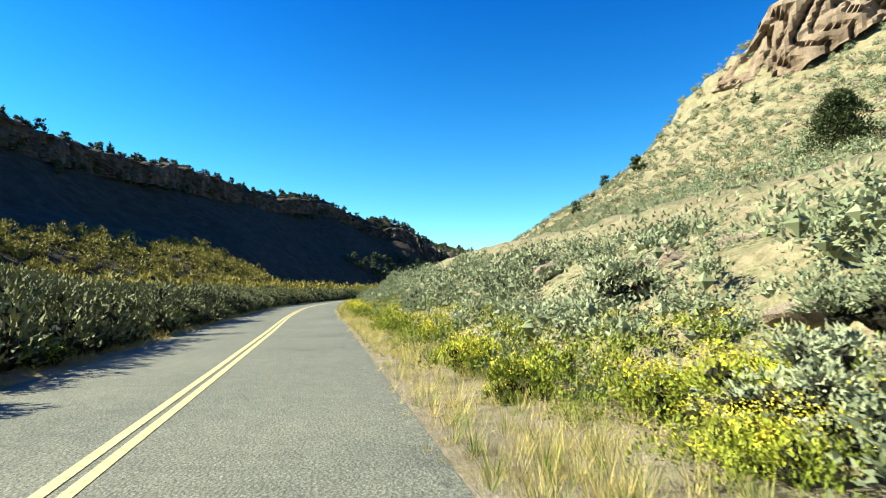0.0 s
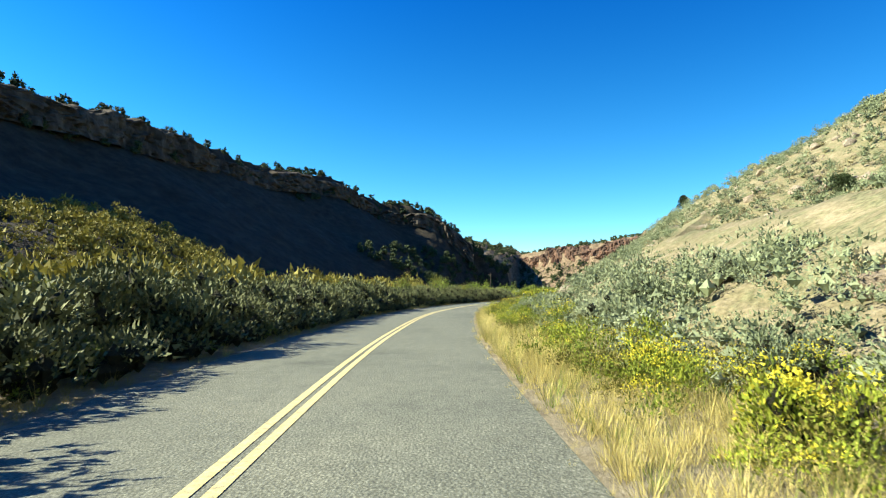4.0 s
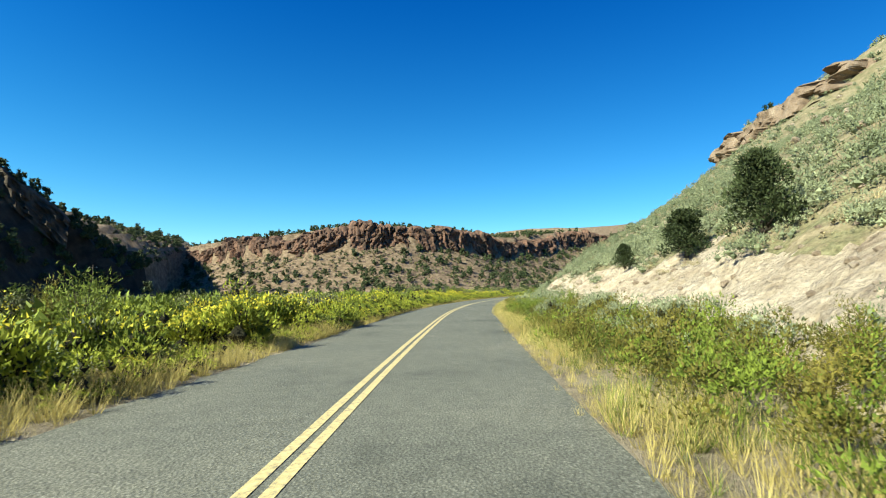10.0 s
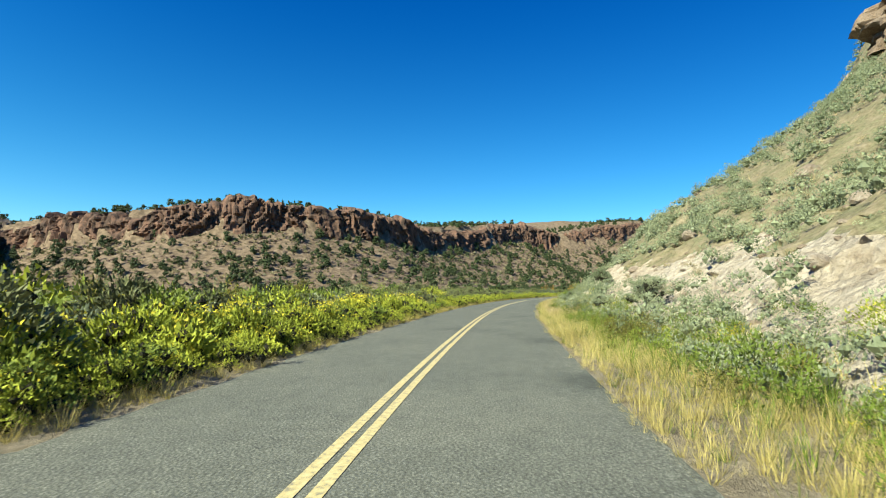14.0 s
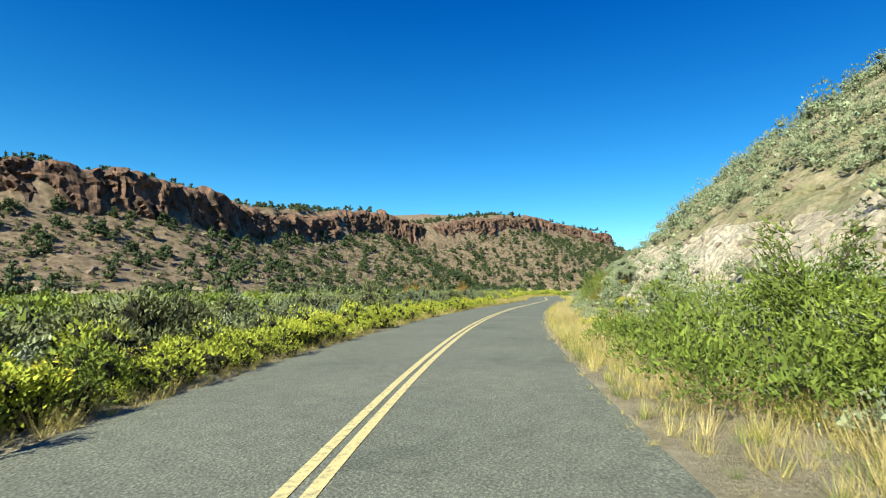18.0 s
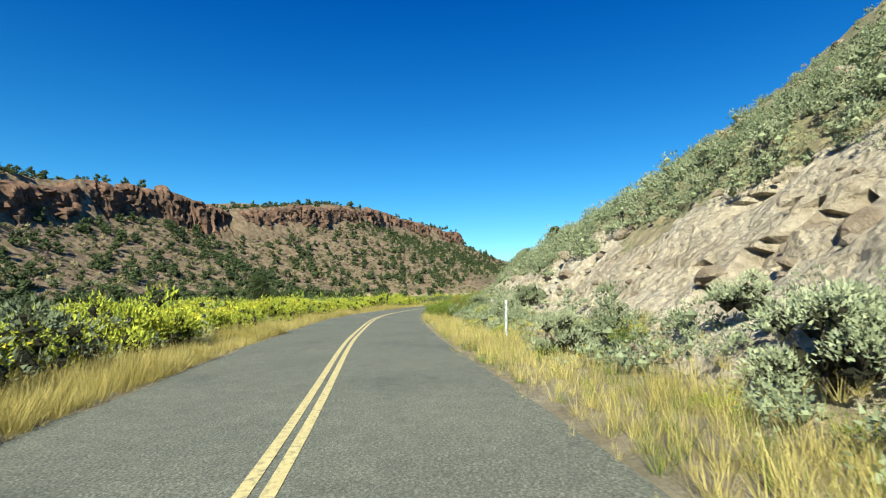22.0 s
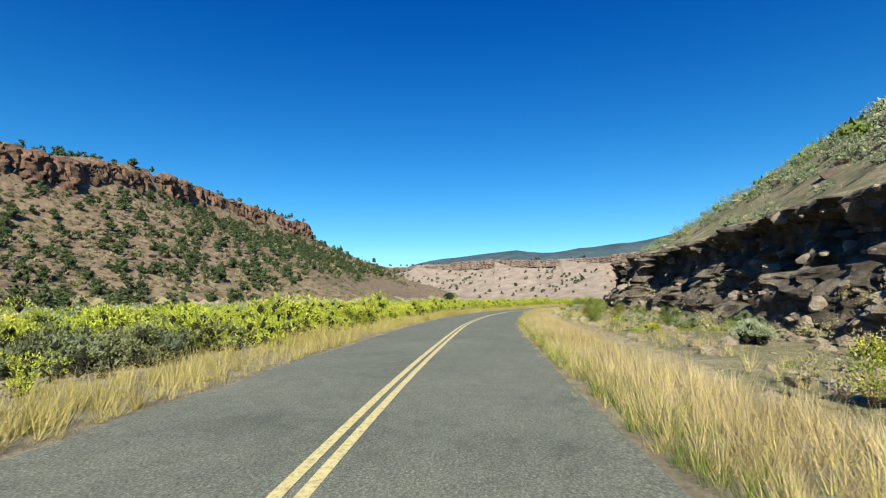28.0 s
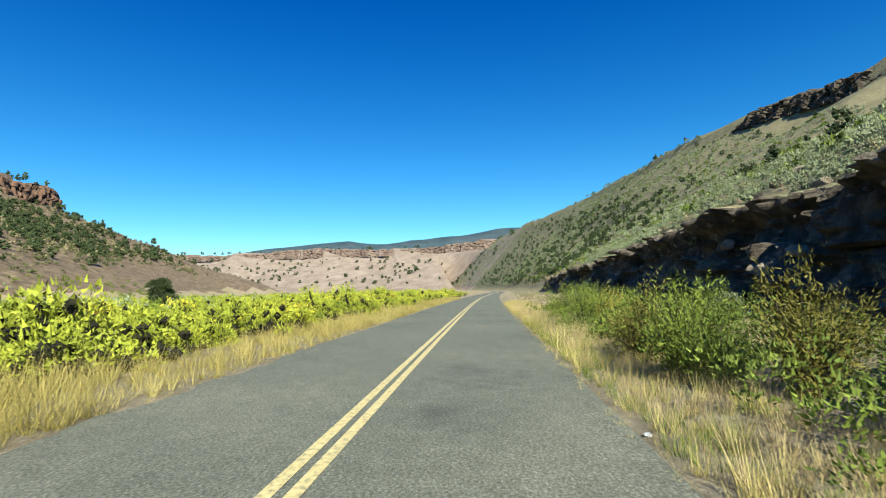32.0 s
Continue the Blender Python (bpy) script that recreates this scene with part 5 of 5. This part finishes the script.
scatter("mesa_slope_sage", TALL_SAGE, far_sage, on_ground(x, y, pr.uniform(0.9, 2.1, len(x))), "grey-green sagebrush on the talus below the cliff", "shrub", 63)
x, y = off_rim(FAR_L, 700, -30, 200, pr, 5, len(FAR_L))
scatter("far_mesa_trees", JUNIPER, [tree_template(430, 30, 0.35, 0.12)], on_ground(x, y, pr.uniform(3, 6, len(x))), "distant junipers on the far mesa slopes", "trees", 26)
s, d = hillside(6000, 1000, 1600, 2, 150, pr)
x, y = at_sd(s, d)
scatter("hill_sagebrush_end", SAGE, far_sage, on_ground(x, y, pr.uniform(1.0, 2.4, len(x))), "sagebrush on the last visible stretch of hillside", "shrub", 69)
s, d = hillside(700, 820, 1250, 2, 70, pr)
x, y = at_sd(s, d)
scatter("hill_end_junipers", JUNIPER, near_tree, on_ground(x, y, pr.uniform(1.5, 3.4, len(x))), "dark junipers running down the far hillside", "trees", 70)
s, d = hillside(3600, 520, 1100, 6, 110, pr)
x, y = at_sd(s, d)
scatter("hill_dark_brush", GREEN, far_sage, on_ground(x, y, pr.uniform(0.7, 1.9, len(x))), "dark green brush on the far hillside", "shrub", 67)
s, d = hillside(260, 60, 1100, 30, 110, pr)
x, y = at_sd(s, d)
scatter("hill_top_junipers", JUNIPER, near_tree, on_ground(x, y, pr.uniform(1.8, 3.6, len(x))), "small junipers high on the hillside", "trees", 27)


# ---------------------------------------------------------------- stones
def stone_mesh(seed, name="stone", mat=None):
    r = np.random.default_rng(seed)
    bm = bmesh.new()
    bmesh.ops.create_icosphere(bm, subdivisions=2, radius=0.5)
    cuts = unit(r.normal(size=(9, 3)))
    depth = r.uniform(0.26, 0.44, 9)
    for v in bm.verts:
        p = np.array(v.co)
        for c, h in zip(cuts, depth):
            e = p @ c - h
            if e > 0:
                p = p - c * e
        p = p * np.array([1.25, 0.9, 0.75]) + r.normal(size=3) * 0.008
        v.co = p
    me = bpy.data.meshes.new(name)
    bm.to_mesh(me)
    bm.free()
    me.materials.append(mat or STONE)
    return me


stones = [stone_mesh(500 + k) for k in range(6)]
r2 = np.random.default_rng(31)
n = 150
s = np.concatenate([r2.uniform(4, 110, 60), r2.uniform(110, 400, 50), r2.uniform(490, 620, 40)])
zz, toe, top, rim_d = right_side(s, s * 0)
d = np.concatenate([r2.uniform(6.5, 40, 60), top[60:110] + r2.uniform(0, 18, 50), toe[110:] + r2.uniform(-3.5, 1.0, 40)])
x, y = at_sd(s, d)
z = ground_z(x, y)
sc = np.concatenate([r2.uniform(0.4, 1.5, 60), r2.uniform(0.4, 1.2, 50), r2.uniform(0.25, 0.8, 40)])
for k in range(n):
    ob = new("boulder", stones[k % 6])
    ob.matrix_basis = pose(x[k], y[k], z[k] + 0.10 * sc[k], r2.uniform(-25, 25), r2.uniform(-25, 25), r2.uniform(0, 360)) @ Matrix.Diagonal((sc[k], sc[k], sc[k], 1))
    tagged(ob, "pale angular boulder half sunk in the slope", "boulder", "boulders on the slope")


def stone_template(seed, mat=None):
    me = stone_mesh(seed)
    v = np.array([q.co for q in me.vertices])
    f = np.array([list(q.vertices) for q in me.polygons])
    return v, f


st = [stone_template(520 + k) for k in range(3)]


def small_template(seed):
    r = np.random.default_rng(seed)
    bm = bmesh.new()
    bmesh.ops.create_icosphere(bm, subdivisions=1, radius=0.5)
    v = np.array([q.co for q in bm.verts]) * r.uniform(0.6, 1.25, (len(bm.verts), 1)) * np.array([1.2, 0.9, 0.7])
    f = np.array([[q.index for q in p.verts] for p in bm.faces])
    bm.free()
    return v, f


small = [small_template(540 + k) for k in range(4)]
s = pr.uniform(100, 640, 3200)
u = pr.uniform(0.02, 1.0, 3200) ** 1.3
d, z = bank_profile(s, u)
x, y = at_sd(s, d)
scatter("bank_stones", STONE, small, np.stack([x, y, z, pr.uniform(0.06, 0.42, 3200) ** 1.2], 1), "loose broken stones on the road cut", "stones", 31)
s, d = hillside(2600, -30, 700, 0, 60, pr)
s1, d1 = hillside(2200, -40, 130, 0, 60, pr)
s, d = np.concatenate([s, s1]), np.concatenate([d, d1])
x, y = at_sd(s, d)
scatter("hill_stones", STONE, small, on_ground(x, y, 0.15 + 1.2 * pr.uniform(0, 1, len(x)) ** 2.2, 0.0), "scattered stones on the hillside", "stones", 32)
s, d = hillside(4000, 520, 1050, 2, 110, pr)
x, y = at_sd(s, d)
scatter("hill_dark_stones", STONE_DARK, small, on_ground(x, y, pr.uniform(0.2, 1.3, len(x)), 0.0), "dark basalt rubble on the far hillside", "stones", 68)
x, y = off_rim(MESA_L, 5200, 3, 80, pr, 40, len(MESA_L) - 40)
scatter("talus_stones", STONE_DARK, small, on_ground(x, y, pr.uniform(0.6, 2.6, len(x)), 0.0), "dark fallen basalt blocks on the talus", "stones", 33)
s = pr.uniform(-10, 640, 5000)
d = np.where(pr.uniform(0, 1, 5000) < 0.6, pr.uniform(2.8, 3.6, 5000), -pr.uniform(2.85, 3.5, 5000))
x, y = at_sd(s, d)
scatter("shoulder_gravel", STONE, small, np.stack([x, y, np.full(5000, -0.04), pr.uniform(0.02, 0.07, 5000)], 1), "loose gravel at the asphalt edge", "gravel", 34)

s = np.concatenate([pr.uniform(502, 548, 170), pr.uniform(548, 700, 110)])
u = pr.uniform(0.05, 0.95, 280)
d, z = bank_profile(s, u)
x, y = at_sd(s, d)
scatter("cut_rock_blocks", STONE, st, np.stack([x, y, z - 0.15, pr.uniform(0.2, 0.8, 280)], 1), "jagged pale rock blocks in the broken road cut", "rock", 64)
q = near_road(700, 505, 690, 5.0, 11, pr, 0.12, 0.6)
scatter("talus_rubble", STONE, small, q, "rubble at the foot of the rock cut", "stones", 65)

pale_stones = [stone_mesh(560 + k) for k in range(4)]
s = np.concatenate([r2.uniform(225, 380, 46), r2.uniform(425, 470, 24), r2.uniform(505, 640, 50)])
u = np.concatenate([r2.uniform(0.15, 0.9, 70), r2.uniform(0.0, 0.6, 50)])
d, z = bank_profile(s, u)
x, y = at_sd(s, d)
sc = r2.uniform(0.3, 0.95, 120)
for k in range(120):
    ob = new("loose_rock", pale_stones[k % 4])
    ob.matrix_basis = pose(x[k], y[k], z[k] + 0.05, r2.uniform(-30, 30), r2.uniform(-30, 30), r2.uniform(0, 360)) @ Matrix.Diagonal((sc[k], sc[k], sc[k], 1))
    tagged(ob, "pale angular rock sticking out of the road cut", "rock", "rocks in the cut")
for s0, d0, sc0 in ((69.5, 8.2, 1.9), (72.5, 10.5, 1.3), (98, 15, 2.3), (102, 19, 1.4), (4.8, 6.6, 0.6), (82, 26, 1.6)):
    x, y = at_sd(s0, d0)
    ob = new("boulder", stones[int(s0) % 6])
    ob.matrix_basis = pose(x, y, float(ground_z(x, y)[0]) + 0.15 * sc0, 10, -8, s0 * 40) @ Matrix.Diagonal((sc0, sc0, sc0, 1))
    tagged(ob, "large pale boulder resting among sagebrush", "boulder", "boulders on the slope")

# ---------------------------------------------------------------- single trees
tree_kinds = [juniper(600), juniper(601), juniper(602)]
TREES = [(30.3, 36.9, 4.2), (150.5, 19, 1.5), (171, 10.6, 2.4), (186, 10, 1.2), (217.5, 9.9, 1.2), (208.4, 9.9, 1.9), (203.7, 10.4, 2.2), (290, 20.3, 2.2),
         (483.5, 9.8, 3.0), (486, 13.3, 3.1), (488.5, 16.6, 1.2), (106, 23, 1.6), (655, -34, 3.6), (533, -60.7, 7.0)]
sp = []
for s0, d0, h0 in TREES:
    x, y = at_sd(s0, d0)
    sp.append((float(x), float(y), float(ground_z(x, y)[0]) - 0.1, h0))
place(tree_kinds, sp, "dark green juniper standing alone on the slope", "tree", "single junipers")


# ---------------------------------------------------------------- posts, pole, litter
def metal(name, colour, rough=0.45):
    m, n, l, b = material(name, rough)
    w = noise_fac(n, l, 12, 4)
    l.new(ramp(n, l, w, [(0.3, tuple(c * 0.6 for c in colour)), (0.65, colour)]), b.inputs["Base Color"])
    b.inputs["Metallic"].default_value = 0.3
    return m


STEEL = metal("galvanised_steel", (0.42, 0.45, 0.48))
WHITE_R = metal("white_reflector", (0.8, 0.8, 0.78), 0.3)
DARK_STEEL = metal("dark_blue_steel", (0.05, 0.07, 0.11))


def box_mesh(name, sx, sy, sz, mat, bevel=0.004):
    bm = bmesh.new()
    bmesh.ops.create_cube(bm, size=1.0)
    for v in bm.verts:
        v.co = (v.co.x * sx, v.co.y * sy, (v.co.z + 0.5) * sz)
    bmesh.ops.bevel(bm, geom=bm.edges[:], offset=bevel, segments=1, affect="EDGES")
    me = bpy.data.meshes.new(name)
    bm.to_mesh(me)
    bm.free()
    me.materials.append(mat)
    return me


def delineator(x, y, turn, mat, label, height):
    root = tagged(new("delineator_post"), label, "road post", "posts along the road")
    root.matrix_basis = pose(x, y, -0.1, 0, 1.5, turn)
    part("web", box_mesh("post_web", 0.055, 0.006, height, mat, 0.001), root)
    for sx in (-0.03, 0.03):
        fl = part("flange", box_mesh("post_flange", 0.006, 0.03, height, mat, 0.001), root)
        fl.location = (sx, 0.012, 0)
    rf = part("reflector", box_mesh("post_reflector", 0.07, 0.012, 0.09, WHITE_R, 0.004), root, "white reflector plate")
    rf.location = (0, -0.014, height - 0.1)


for s0, d0, mat, lab, hh in ((129.5, 4.1, DARK_STEEL, "slim dark steel delineator post in roadside grass", 1.15), (433.0, 4.55, STEEL, "galvanised steel delineator post with white tip", 1.25),
                             (598.0, -8.0, STEEL, "slim bluish steel post among yellow brush", 1.2)):
    x, y = at_sd(s0, d0)
    delineator(float(x), float(y), -s0 * 0.2, mat, lab, hh)


def utility_pole(x, y, z):
    root = tagged(new("utility_pole"), "weathered wooden utility pole below the dark ridge", "utility pole")
    root.location = (x, y, z)
    bm = bmesh.new()
    bmesh.ops.create_cone(bm, cap_ends=True, segments=10, radius1=0.17, radius2=0.11, depth=11.5, matrix=Matrix.Translation((0, 0, 5.6)))
    me = bpy.data.meshes.new("pole_shaft")
    bm.to_mesh(me)
    bm.free()
    me.materials.append(BARK)
    part("shaft", me, root)
    arm = part("crossarm", box_mesh("pole_arm", 2.2, 0.12, 0.14, BARK, 0.01), root)
    arm.location = (0, 0.14, 10.4)
    for k in (-0.95, 0.0, 0.95):
        bm = bmesh.new()
        bmesh.ops.create_cone(bm, cap_ends=True, segments=8, radius1=0.05, radius2=0.03, depth=0.18)
        me = bpy.data.meshes.new("pole_insulator")
        bm.to_mesh(me)
        bm.free()
        me.materials.append(WHITE_R)
        ins = part("insulator", me, root)
        ins.location = (k, 0.14, 10.63)


utility_pole(2.0, 370.0, float(ground_z(2.0, 370.0)[0]) - 0.2)


def litter(x, y, size, mat, label, seed):
    r = np.random.default_rng(seed)
    bm = bmesh.new()
    bmesh.ops.create_icosphere(bm, subdivisions=2, radius=size)
    for v in bm.verts:
        v.co = Vector(v.co) * r.uniform(0.55, 1.15) * 1.0
        v.co.z = v.co.z * 0.5 + size * 0.35
    me = bpy.data.meshes.new("litter")
    bm.to_mesh(me)
    bm.free()
    me.materials.append(mat)
    ob = new("litter", me)
    ob.location = (x, y, -0.02)
    tagged(ob, label, "litter", "litter at the road edge")


FOIL = metal("pale_blue_foil", (0.55, 0.70, 0.78), 0.3)
for s0, d0, size, mat, lab in ((600.6, 2.75, 0.06, FOIL, "crumpled pale blue wrapper at the asphalt edge"), (603.4, 2.85, 0.045, WHITE_R, "crumpled white paper at the asphalt edge"),
                               (601.4, 3.0, 0.05, FOIL, "crumpled pale blue can at the asphalt edge")):
    x, y = at_sd(s0, d0)
    litter(float(x), float(y), size, mat, lab, int(s0 * 10))
